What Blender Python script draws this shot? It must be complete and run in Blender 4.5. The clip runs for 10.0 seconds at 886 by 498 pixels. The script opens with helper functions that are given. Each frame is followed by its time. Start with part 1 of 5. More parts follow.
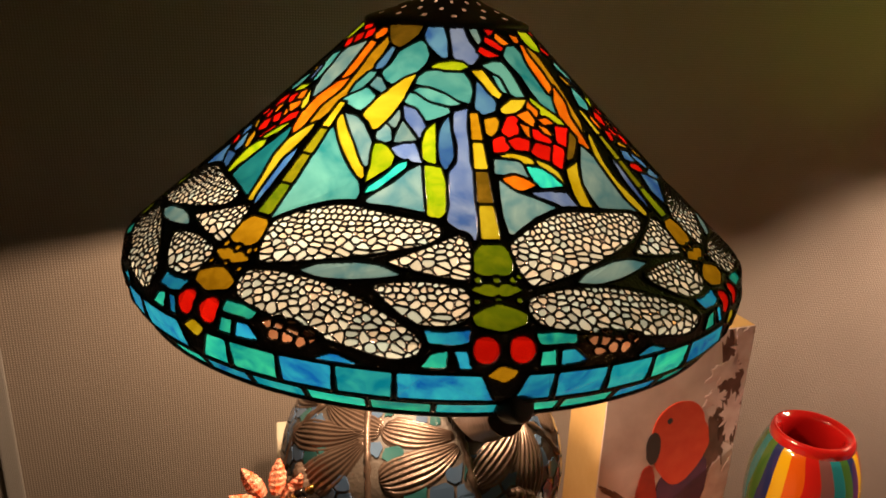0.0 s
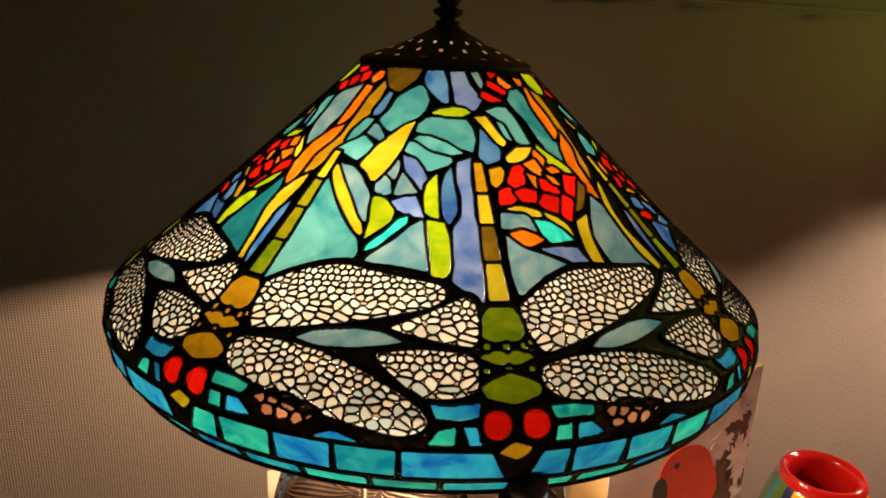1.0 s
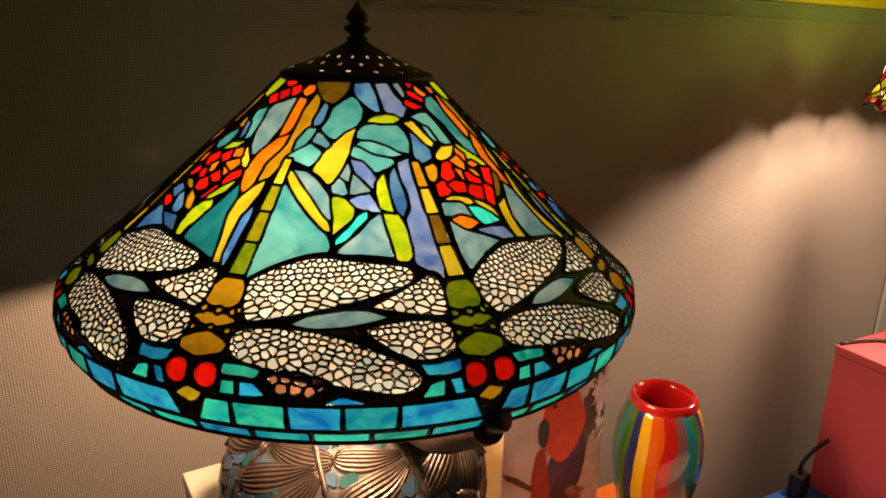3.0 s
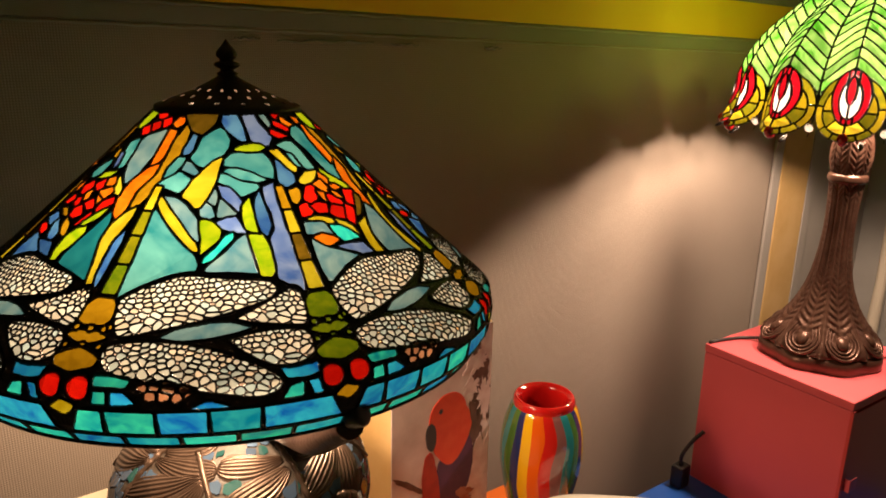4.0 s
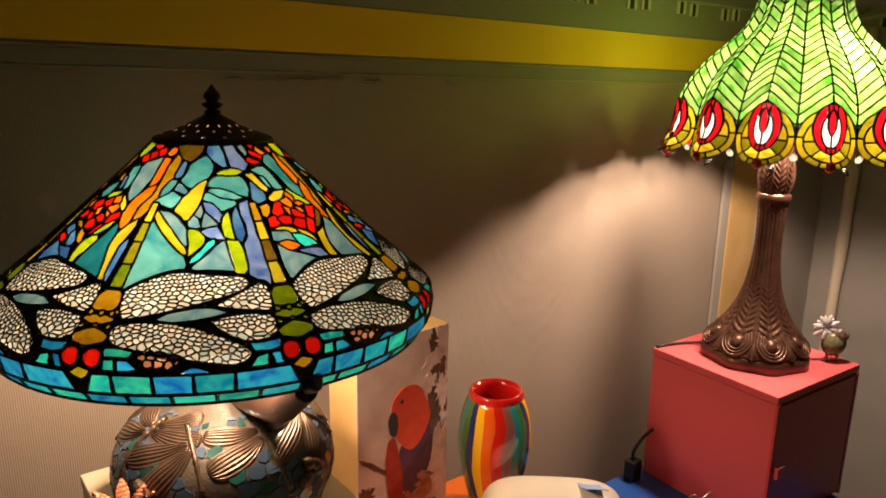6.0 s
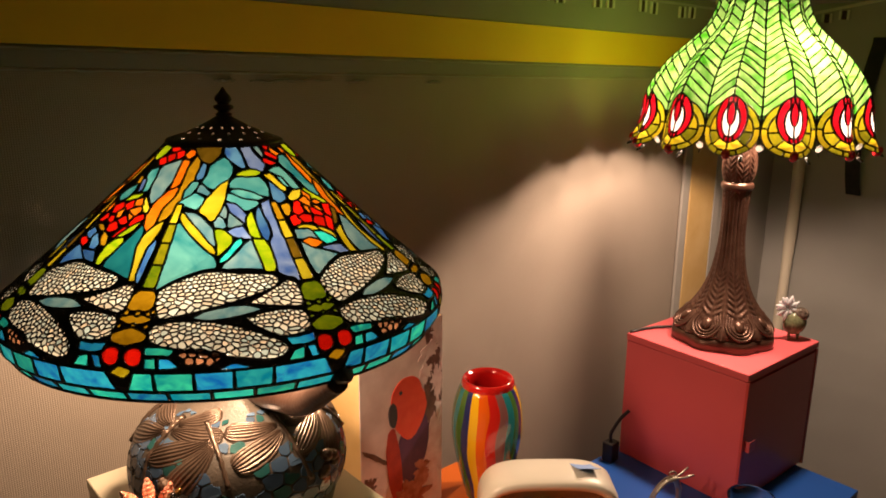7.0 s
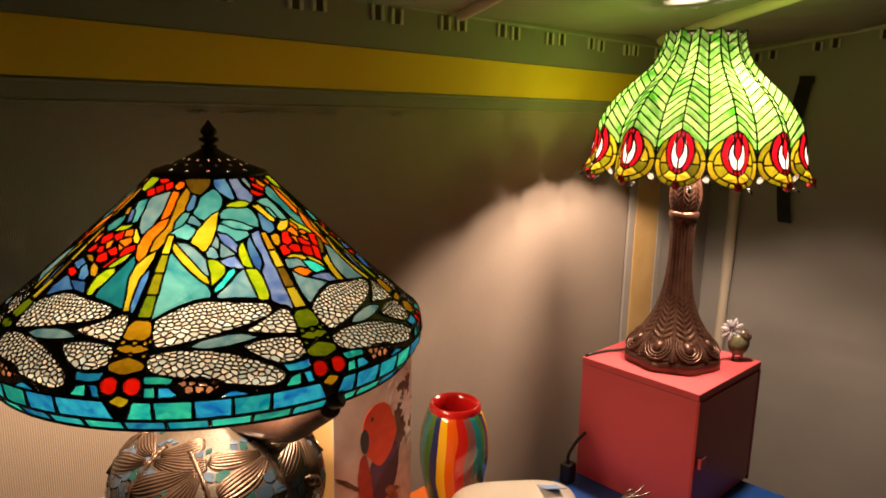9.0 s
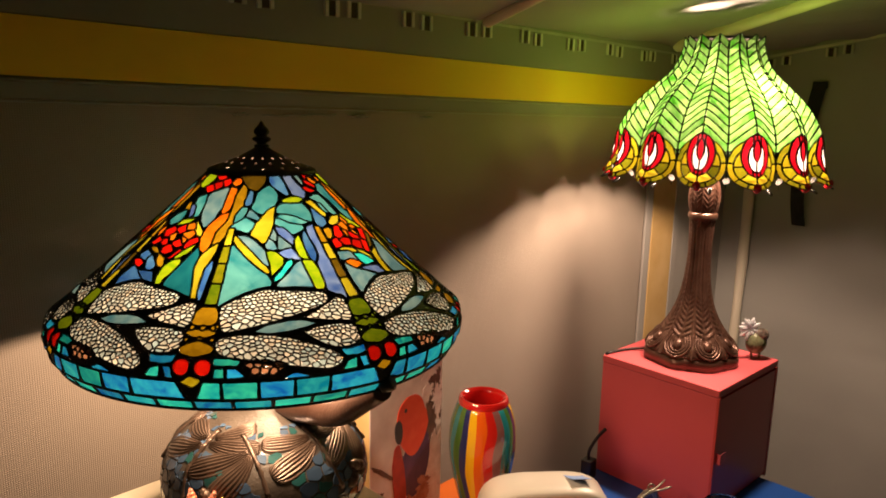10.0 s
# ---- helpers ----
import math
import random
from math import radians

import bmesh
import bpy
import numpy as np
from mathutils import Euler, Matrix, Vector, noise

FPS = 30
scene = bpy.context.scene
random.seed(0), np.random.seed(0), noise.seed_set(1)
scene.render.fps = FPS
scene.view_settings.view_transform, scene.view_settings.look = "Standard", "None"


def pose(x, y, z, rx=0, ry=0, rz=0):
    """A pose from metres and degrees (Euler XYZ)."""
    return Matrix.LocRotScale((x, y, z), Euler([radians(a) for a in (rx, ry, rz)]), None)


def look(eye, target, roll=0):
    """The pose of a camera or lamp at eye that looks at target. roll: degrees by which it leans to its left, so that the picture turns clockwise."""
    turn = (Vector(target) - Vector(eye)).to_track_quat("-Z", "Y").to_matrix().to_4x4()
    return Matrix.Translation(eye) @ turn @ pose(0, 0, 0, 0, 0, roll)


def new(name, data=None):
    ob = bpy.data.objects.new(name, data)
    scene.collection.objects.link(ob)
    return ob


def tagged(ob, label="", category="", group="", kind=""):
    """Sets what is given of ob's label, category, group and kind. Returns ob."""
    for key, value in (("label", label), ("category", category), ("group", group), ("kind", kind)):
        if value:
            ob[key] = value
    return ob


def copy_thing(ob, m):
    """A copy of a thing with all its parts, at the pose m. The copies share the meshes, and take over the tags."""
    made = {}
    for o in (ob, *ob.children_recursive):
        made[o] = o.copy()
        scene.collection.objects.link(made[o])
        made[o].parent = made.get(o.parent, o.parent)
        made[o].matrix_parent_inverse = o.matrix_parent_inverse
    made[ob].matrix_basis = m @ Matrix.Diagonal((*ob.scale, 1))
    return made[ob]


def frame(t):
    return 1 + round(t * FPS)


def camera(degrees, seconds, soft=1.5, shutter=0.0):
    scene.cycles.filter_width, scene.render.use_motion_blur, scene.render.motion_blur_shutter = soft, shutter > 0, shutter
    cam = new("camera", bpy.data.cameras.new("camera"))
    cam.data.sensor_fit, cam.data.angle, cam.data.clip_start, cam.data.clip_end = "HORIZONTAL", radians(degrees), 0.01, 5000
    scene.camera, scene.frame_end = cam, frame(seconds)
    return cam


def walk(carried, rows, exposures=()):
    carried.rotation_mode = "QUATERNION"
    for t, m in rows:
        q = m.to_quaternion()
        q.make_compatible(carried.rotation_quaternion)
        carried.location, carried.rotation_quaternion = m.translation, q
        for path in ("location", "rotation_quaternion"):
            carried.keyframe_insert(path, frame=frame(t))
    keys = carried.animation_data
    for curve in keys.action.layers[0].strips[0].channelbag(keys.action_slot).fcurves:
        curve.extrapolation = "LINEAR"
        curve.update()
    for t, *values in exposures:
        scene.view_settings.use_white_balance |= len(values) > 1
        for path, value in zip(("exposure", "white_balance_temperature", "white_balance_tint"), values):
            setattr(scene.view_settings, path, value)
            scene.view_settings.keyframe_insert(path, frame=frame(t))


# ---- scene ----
cam = camera(62.1, 10.0, soft=1.8)
PATH = [
    (0, (0.152, 0.127, 1.44), (0.637, 1.958, 0.797), 2.2),
    (0.5, (0.151, 0.134, 1.454), (0.65, 1.967, 0.827), 2.0),
    (1, (0.151, 0.158, 1.453), (0.67, 1.994, 0.853), 2.0),
    (1.5, (0.145, 0.184, 1.444), (0.708, 2.017, 0.874), 1.9),
    (2, (0.102, 0.172, 1.454), (0.814, 1.942, 0.857), 1.9),
    (3.5, (0.048, 0.098, 1.474), (1.148, 1.659, 0.881), 1.0),
    (4, (0.057, 0.066, 1.48), (1.239, 1.581, 0.927), 1.1),
    (4.5, (0.057, 0.053, 1.489), (1.28, 1.552, 0.979), 1.5),
    (5, (0.057, 0.016, 1.492), (1.268, 1.532, 1.006), 1.9),
    (5.5, (0.052, -0.041, 1.496), (1.236, 1.496, 1.009), 1.7),
    (6, (0.019, -0.061, 1.499), (1.217, 1.463, 1.006), 0.9),
    (7.5, (-0.067, -0.035, 1.505), (1.296, 1.345, 1.015), 0.6),
    (8, (-0.079, -0.034, 1.507), (1.317, 1.32, 1.04), 0.8),
    (8.5, (-0.087, -0.032, 1.509), (1.334, 1.303, 1.063), 1.0),
    (9, (-0.096, -0.033, 1.51), (1.342, 1.29, 1.083), 1.1),
    (9.5, (-0.124, -0.032, 1.508), (1.317, 1.293, 1.096), 1.0),
    (10, (-0.149, -0.034, 1.505), (1.28, 1.304, 1.095), 1.1),
]
walk(cam, [(t, look(eye, target, roll)) for t, eye, target, roll in PATH])

# ---- light ----
world = bpy.data.worlds.new("world")
scene.world = world
world.use_nodes = True
world.node_tree.nodes["Background"].inputs[0].default_value = (0.02, 0.025, 0.04, 1)
world.node_tree.nodes["Background"].inputs[1].default_value = 0.35
scene.view_settings.exposure = 0.36


def bulb(x, y, z, watts, radius, tint):
    lamp = bpy.data.lights.new("bulb_light", "POINT")
    lamp.energy, lamp.shadow_soft_size, lamp.color = watts, radius, tint
    new("bulb_light", lamp).location = (x, y, z)


WARM = (1.0, 0.65, 0.40)
bulb(0.233, 0.575, 1.298, 4.2, 0.020, WARM)
bulb(0.330, 0.672, 1.298, 4.2, 0.020, WARM)
bulb(1.202, 0.476, 1.488, 15.5, 0.026, (1.0, 0.69, 0.48))
bulb(1.186, 0.640, 1.448, 8.0, 0.018, (1.0, 0.69, 0.48))


# ---- materials ----
def material(name, colour, rough=0.5, metal=0.0, colour2=None, scale=20.0, detail=4.0, bump=0.0, bump_scale=200.0, coat=0.0, spread=0.0):
    """Plain surface: two tones mixed by noise, fine bump, small change from piece to piece."""
    m = bpy.data.materials.new(name)
    m.use_nodes = True
    n, link = m.node_tree.nodes, m.node_tree.links
    b = n["Principled BSDF"]
    b.inputs["Roughness"].default_value, b.inputs["Metallic"].default_value = rough, metal
    b.inputs["Coat Weight"].default_value = coat
    co = n.new("ShaderNodeTexCoord")
    t = n.new("ShaderNodeTexNoise")
    t.inputs["Scale"].default_value, t.inputs["Detail"].default_value = scale, detail
    link.new(co.outputs["Object"], t.inputs["Vector"])
    mix = n.new("ShaderNodeMix")
    mix.data_type = "RGBA"
    mix.inputs["A"].default_value = (*colour, 1)
    mix.inputs["B"].default_value = (*(colour2 or [c * 0.8 for c in colour]), 1)
    ramp = n.new("ShaderNodeMapRange")
    ramp.inputs["From Min"].default_value, ramp.inputs["From Max"].default_value = 0.35, 0.65
    link.new(t.outputs["Fac"], ramp.inputs["Value"])
    link.new(ramp.outputs["Result"], mix.inputs["Factor"])
    out = mix.outputs["Result"]
    if spread:
        info, hsv, mr = n.new("ShaderNodeObjectInfo"), n.new("ShaderNodeHueSaturation"), n.new("ShaderNodeMapRange")
        mr.inputs["To Min"].default_value, mr.inputs["To Max"].default_value = 1 - spread, 1 + spread
        link.new(info.outputs["Random"], mr.inputs["Value"])
        link.new(mr.outputs["Result"], hsv.inputs["Value"])
        link.new(out, hsv.inputs["Color"])
        out = hsv.outputs["Color"]
    link.new(out, b.inputs["Base Color"])
    if bump:
        t2, bu = n.new("ShaderNodeTexNoise"), n.new("ShaderNodeBump")
        t2.inputs["Scale"].default_value, t2.inputs["Detail"].default_value = bump_scale, 3
        bu.inputs["Strength"].default_value, bu.inputs["Distance"].default_value = bump, 0.002
        link.new(co.outputs["Object"], t2.inputs["Vector"])
        link.new(t2.outputs["Fac"], bu.inputs["Height"])
        link.new(bu.outputs["Normal"], b.inputs["Normal"])
    return m


def woven(name, colour, colour2, pitch, strength, rough=0.85, axes=("X", "Z")):
    """Coarse plain-weave cloth: crossed threads as relief and tone, with broad stains."""
    m = material(name, colour, rough, 0, colour2, 3.0, 5.0)
    n, link = m.node_tree.nodes, m.node_tree.links
    b, co = n["Principled BSDF"], n["Texture Coordinate"]
    waves = []
    for axis in axes:
        w = n.new("ShaderNodeTexWave")
        w.wave_type, w.bands_direction = "BANDS", axis
        w.inputs["Scale"].default_value = math.pi / (10 * pitch)
        w.inputs["Distortion"].default_value, w.inputs["Detail Scale"].default_value = 0.6, 4.0
        link.new(co.outputs["Object"], w.inputs["Vector"])
        waves.append(w)
    mul = n.new("ShaderNodeMath")
    mul.operation = "MULTIPLY"
    link.new(waves[0].outputs["Fac"], mul.inputs[0])
    link.new(waves[1].outputs["Fac"], mul.inputs[1])
    folds, add = n.new("ShaderNodeTexNoise"), n.new("ShaderNodeMath")
    folds.inputs["Scale"].default_value, folds.inputs["Detail"].default_value = 4.0, 1.0
    link.new(co.outputs["Object"], folds.inputs["Vector"])
    add.operation = "MULTIPLY_ADD"
    add.inputs[1].default_value = 2.0
    link.new(folds.outputs["Fac"], add.inputs[0])
    link.new(mul.outputs["Value"], add.inputs[2])
    bu = n.new("ShaderNodeBump")
    bu.inputs["Strength"].default_value, bu.inputs["Distance"].default_value = strength, 0.0012
    link.new(add.outputs["Value"], bu.inputs["Height"])
    link.new(bu.outputs["Normal"], b.inputs["Normal"])
    dark = n.new("ShaderNodeMix")
    dark.data_type, dark.blend_type = "RGBA", "MULTIPLY"
    dark.inputs["Factor"].default_value = 0.58
    mr = n.new("ShaderNodeMapRange")
    mr.inputs["To Min"].default_value = 0.62
    mr.inputs["From Max"].default_value = 0.8
    link.new(mul.outputs["Value"], mr.inputs["Value"])
    link.new(b.inputs["Base Color"].links[0].from_socket, dark.inputs["A"])
    link.new(mr.outputs["Result"], dark.inputs["B"])
    link.new(dark.outputs["Result"], b.inputs["Base Color"])
    return m


DENSE = 0.152


def glass(name, colour, colour2, streak=60.0, clear=0.8, spread=0.25, dense=DENSE, see=None):
    """Opalescent art glass: light comes through it scattered, streaked with a second tone, under a glossy skin."""
    colour, colour2 = [c * dense for c in colour], [c * dense for c in colour2]
    m = bpy.data.materials.new(name)
    m.use_nodes = True
    n, link = m.node_tree.nodes, m.node_tree.links
    b = n["Principled BSDF"]
    b.inputs["Roughness"].default_value = 0.22
    co, info, geo = n.new("ShaderNodeTexCoord"), n.new("ShaderNodeObjectInfo"), n.new("ShaderNodeNewGeometry")
    t = n.new("ShaderNodeTexNoise")
    t.noise_dimensions = "4D"
    t.inputs["Scale"].default_value, t.inputs["Detail"].default_value, t.inputs["Distortion"].default_value = streak, 4, 1.2
    rnd = n.new("ShaderNodeMath")
    rnd.operation = "MULTIPLY_ADD"
    rnd.inputs[1].default_value = 37.0
    link.new(info.outputs["Random"], rnd.inputs[0])
    link.new(geo.outputs["Random Per Island"], rnd.inputs[2])
    link.new(co.outputs["Object"], t.inputs["Vector"])
    link.new(rnd.outputs["Value"], t.inputs["W"])
    mr = n.new("ShaderNodeMapRange")
    mr.inputs["From Min"].default_value, mr.inputs["From Max"].default_value = 0.34, 0.66
    link.new(t.outputs["Fac"], mr.inputs["Value"])
    mix = n.new("ShaderNodeMix")
    mix.data_type = "RGBA"
    mix.inputs["A"].default_value, mix.inputs["B"].default_value = (*colour, 1), (*colour2, 1)
    link.new(mr.outputs["Result"], mix.inputs["Factor"])
    fract, val, hsv = n.new("ShaderNodeMath"), n.new("ShaderNodeMapRange"), n.new("ShaderNodeHueSaturation")
    fract.operation = "FRACT"
    link.new(rnd.outputs["Value"], fract.inputs[0])
    val.inputs["To Min"].default_value, val.inputs["To Max"].default_value = 1 - spread, 1 + spread
    link.new(fract.outputs["Value"], val.inputs["Value"])
    link.new(val.outputs["Result"], hsv.inputs["Value"])
    link.new(mix.outputs["Result"], hsv.inputs["Color"])
    tr, ms = n.new("ShaderNodeBsdfTranslucent"), n.new("ShaderNodeMixShader")
    link.new(hsv.outputs["Color"], tr.inputs["Color"])
    link.new(hsv.outputs["Color"], b.inputs["Base Color"])
    ms.inputs["Fac"].default_value = clear
    link.new(b.outputs["BSDF"], ms.inputs[1])
    link.new(tr.outputs["BSDF"], ms.inputs[2])
    out = ms.outputs["Shader"]
    if see:
        straight, both = n.new("ShaderNodeBsdfTransparent"), n.new("ShaderNodeAddShader")
        straight.inputs["Color"].default_value = (*see, 1)
        link.new(out, both.inputs[0])
        link.new(straight.outputs["BSDF"], both.inputs[1])
        out = both.outputs["Shader"]
    link.new(out, n["Material Output"].inputs["Surface"])
    return m


GLASS = {
    "teal": glass("teal_glass", (0.008, 0.23, 0.31), (0.13, 0.52, 0.55), 32),
    "deep": glass("deep_teal_glass", (0.003, 0.13, 0.20), (0.015, 0.24, 0.30), 45),
    "pale": glass("pale_blue_glass", (0.07, 0.26, 0.38), (0.26, 0.48, 0.54), 45),
    "blue": glass("blue_glass", (0.02, 0.10, 0.44), (0.09, 0.30, 0.60), 45),
    "lav": glass("lavender_glass", (0.05, 0.14, 0.52), (0.22, 0.37, 0.74), 45),
    "aqua": glass("aqua_glass", (0.002, 0.24, 0.34), (0.03, 0.60, 0.46), 55, 0.8, 0.35, 0.25),
    "sky": glass("sky_glass", (0.003, 0.11, 0.54), (0.02, 0.42, 0.72), 55, 0.8, 0.35, 0.25),
    "cyan": glass("cyan_glass", (0.002, 0.26, 0.52), (0.03, 0.54, 0.66), 55, 0.8, 0.3, 0.25),
    "yel": glass("yellow_glass", (0.38, 0.32, 0.004), (0.60, 0.58, 0.03), 38),
    "lime": glass("lime_glass", (0.17, 0.40, 0.003), (0.42, 0.58, 0.01), 60),
    "olive": glass("olive_glass", (0.12, 0.17, 0.004), (0.24, 0.26, 0.006), 90),
    "amber": glass("amber_glass", (0.34, 0.20, 0.004), (0.50, 0.31, 0.01), 90),
    "brown": glass("brown_glass", (0.10, 0.07, 0.004), (0.20, 0.13, 0.01), 90),
    "ora": glass("orange_glass", (0.72, 0.13, 0.002), (0.80, 0.28, 0.01), 60),
    "red": glass("red_glass", (0.60, 0.006, 0.003), (0.75, 0.012, 0.004), 60),
    "bgreen": glass("body_green_glass", (0.09, 0.19, 0.004), (0.20, 0.30, 0.006), 90),
    "white": glass("wing_glass", (0.66, 0.62, 0.50), (0.48, 0.68, 0.72), 14, 0.8, 0.26, 0.275),
    "peach": glass("peach_glass", (0.60, 0.26, 0.13), (0.70, 0.40, 0.24), 60),
    "pgreen": glass("feather_glass", (0.045, 0.30, 0.012), (0.35, 0.66, 0.19), 28, 0.92, 0.30, 0.155, (0.036, 0.062, 0.006)),
    "pred": glass("gem_glass", (0.42, 0.002, 0.010), (0.55, 0.008, 0.02), 60, 0.8, 0.25, 0.17),
    "pwhite": glass("flame_glass", (0.85, 0.75, 0.75), (0.9, 0.88, 0.85), 60, 0.8, 0.1, 0.30),
    "pyel": glass("eye_yellow_glass", (0.55, 0.46, 0.01), (0.62, 0.50, 0.04), 60, 0.8, 0.25, 0.28),
    "pgold": glass("eye_gold_glass", (0.34, 0.26, 0.008), (0.46, 0.36, 0.012), 60, 0.8, 0.35, 0.20),
    "polive": glass("eye_olive_glass", (0.22, 0.24, 0.01), (0.42, 0.36, 0.012), 60, 0.8, 0.45, 0.18),
}
LEAD = material("lead_came", (0.012, 0.011, 0.010), 0.42, 0.6, (0.03, 0.025, 0.02), 120, bump=0.4, bump_scale=500)
BRONZE = material("dark_bronze", (0.020, 0.013, 0.010), 0.42, 0.5, (0.045, 0.026, 0.016), 60, bump=0.3, bump_scale=300)
PATINA = material("brown_patina", (0.078, 0.036, 0.025), 0.33, 0.5, (0.115, 0.060, 0.042), 40, bump=0.25, bump_scale=260)
WALL = woven("tent_cloth", (0.35, 0.295, 0.25), (0.40, 0.34, 0.29), 0.0026, 0.5)
WALL_GREY = woven("grey_tent_cloth", (0.37, 0.355, 0.335), (0.43, 0.41, 0.39), 0.0016, 0.25)
WALL_SIDE = woven("grey_side_cloth", (0.39, 0.385, 0.375), (0.44, 0.435, 0.425), 0.0016, 0.25, axes=("Y", "Z"))
DIM = woven("dark_valance_cloth", (0.27, 0.26, 0.23), (0.32, 0.305, 0.27), 0.0016, 0.25)
ROOF = woven("roof_cloth", (0.33, 0.335, 0.31), (0.39, 0.39, 0.36), 0.0016, 0.2, axes=("X", "Y"))
YELLOW = material("yellow_band_cloth", (0.88, 0.53, 0.014), 0.75, 0, (0.90, 0.57, 0.018), 6, bump=0.3, bump_scale=900)
SEAM = material("seam_thread", (0.42, 0.40, 0.36), 0.8)
PIPE = material("painted_pole", (0.66, 0.60, 0.50), 0.55, 0, (0.72, 0.66, 0.55), 9, bump=0.2)
WOOD = material("pale_pine", (0.55, 0.36, 0.14), 0.6, 0, (0.63, 0.44, 0.20), 14, bump=0.25, bump_scale=120)
STRAPM = material("black_webbing", (0.008, 0.008, 0.008), 0.8, 0, (0.016, 0.015, 0.014), 50, bump=0.4, bump_scale=800)
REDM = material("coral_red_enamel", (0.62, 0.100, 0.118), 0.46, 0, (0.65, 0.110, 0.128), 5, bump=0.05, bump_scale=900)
# darker red than the body, for the door and frame edges
DOORM = material("darker_coral_red_enamel", (0.50, 0.055, 0.055), 0.38, 0, (0.53, 0.062, 0.060), 5, bump=0.05, bump_scale=900)
BLUEM = material("royal_blue_enamel", (0.010, 0.075, 0.36), 0.42, 0, (0.012, 0.085, 0.40), 5, bump=0.05, bump_scale=900)
ORANGEM = material("orange_enamel", (0.80, 0.16, 0.012), 0.45, 0, (0.83, 0.18, 0.015), 5, bump=0.05, bump_scale=900)
CREAMM = material("cream_enamel", (0.66, 0.60, 0.46), 0.45, 0, (0.70, 0.64, 0.50), 5, bump=0.05, bump_scale=900)
PLASTIC = material("cream_plastic", (0.56, 0.53, 0.46), 0.35, 0, (0.60, 0.57, 0.50), 12, coat=0.2)
GREYP = material("grey_plastic", (0.20, 0.19, 0.17), 0.5)
BLACKP = material("black_rubber", (0.010, 0.010, 0.010), 0.45, 0, (0.016, 0.016, 0.016), 50)
# cloth and floor out of view, lightened to bounce lamp light onto front sides
BOUNCE = woven("pale_bounce_cloth", (0.72, 0.69, 0.63), (0.78, 0.75, 0.69), 0.0016, 0.25)
FLOORM = material("bounce_floor", (0.34, 0.29, 0.23), 0.7, 0, (0.40, 0.34, 0.27), 6, bump=0.3)
WHITEM = material("white_tape", (0.62, 0.60, 0.52), 0.8, 0, (0.55, 0.53, 0.46), 60)
DARKM = material("dark_tape", (0.045, 0.022, 0.012), 0.8)


# ---- building helpers ----
def mesh_of(name, verts, faces, mats, index=None, smooth=False):
    me = bpy.data.meshes.new(name)
    me.from_pydata([tuple(v) for v in verts], [], faces)
    for m in mats if isinstance(mats, (list, tuple)) else [mats]:
        me.materials.append(m)
    if index is not None:
        me.polygons.foreach_set("material_index", index)
    if smooth:
        me.polygons.foreach_set("use_smooth", [True] * len(me.polygons))
    me.update()
    return me


def part(name, me, parent=None, label="", kind=""):
    """One mesh object, linked under a thing or a part; bmesh or mesh data."""
    ob = new(name, me)
    if parent is not None:
        ob.parent = parent
    return tagged(ob, label=label, kind=kind)


def thing(name, label, category, group="", at=(0, 0, 0)):
    ob = new(name)
    ob.location = at
    ob.empty_display_size = 0.02
    return tagged(ob, label, category, group)


def box_mesh(name, x0, x1, y0, y1, z0, z1, mat, bevel=0.0, segments=2):
    bm = bmesh.new()
    bmesh.ops.create_cube(bm, size=1)
    for v in bm.verts:
        v.co = (x0 + (v.co.x + 0.5) * (x1 - x0), y0 + (v.co.y + 0.5) * (y1 - y0), z0 + (v.co.z + 0.5) * (z1 - z0))
    if bevel:
        bmesh.ops.bevel(bm, geom=bm.edges[:], offset=bevel, segments=segments, profile=0.7, affect="EDGES")
    me = bpy.data.meshes.new(name)
    bm.to_mesh(me)
    bm.free()
    me.materials.append(mat)
    return me


def lathe_mesh(name, prof, mat, n=64, wobble=None, close=False, skip=None):
    """Surface of revolution about z; wobble(angle, i) scales the radius; skip(i, k) leaves a facet out."""
    verts = []
    for i, (r, z) in enumerate(prof):
        for k in range(n):
            a = 2 * math.pi * k / n
            q = r * (wobble(a, i) if wobble else 1)
            verts.append((q * math.cos(a), q * math.sin(a), z))
    faces = [(i * n + k, i * n + (k + 1) % n, (i + 1) * n + (k + 1) % n, (i + 1) * n + k)
             for i in range(len(prof) - 1) for k in range(n) if not (skip and skip(i, k))]
    if close:
        faces.append(tuple(range(n)))
        faces.append(tuple(reversed(range((len(prof) - 1) * n, len(prof) * n))))
    return mesh_of(name, verts, faces, mat, smooth=True)


def smooth_profile(pts, steps=6):
    """Catmull-Rom through a few profile points."""
    out = []
    p = [pts[0], *pts, pts[-1]]
    for i in range(1, len(p) - 2):
        for s in range(steps):
            t = s / steps
            out.append(tuple(0.5 * (2 * b + (c - a) * t + (2 * a - 5 * b + 4 * c - d) * t * t + (3 * b - a - 3 * c + d) * t ** 3)
                             for a, b, c, d in zip(p[i - 1], p[i], p[i + 1], p[i + 2])))
    out.append(pts[-1])
    return out


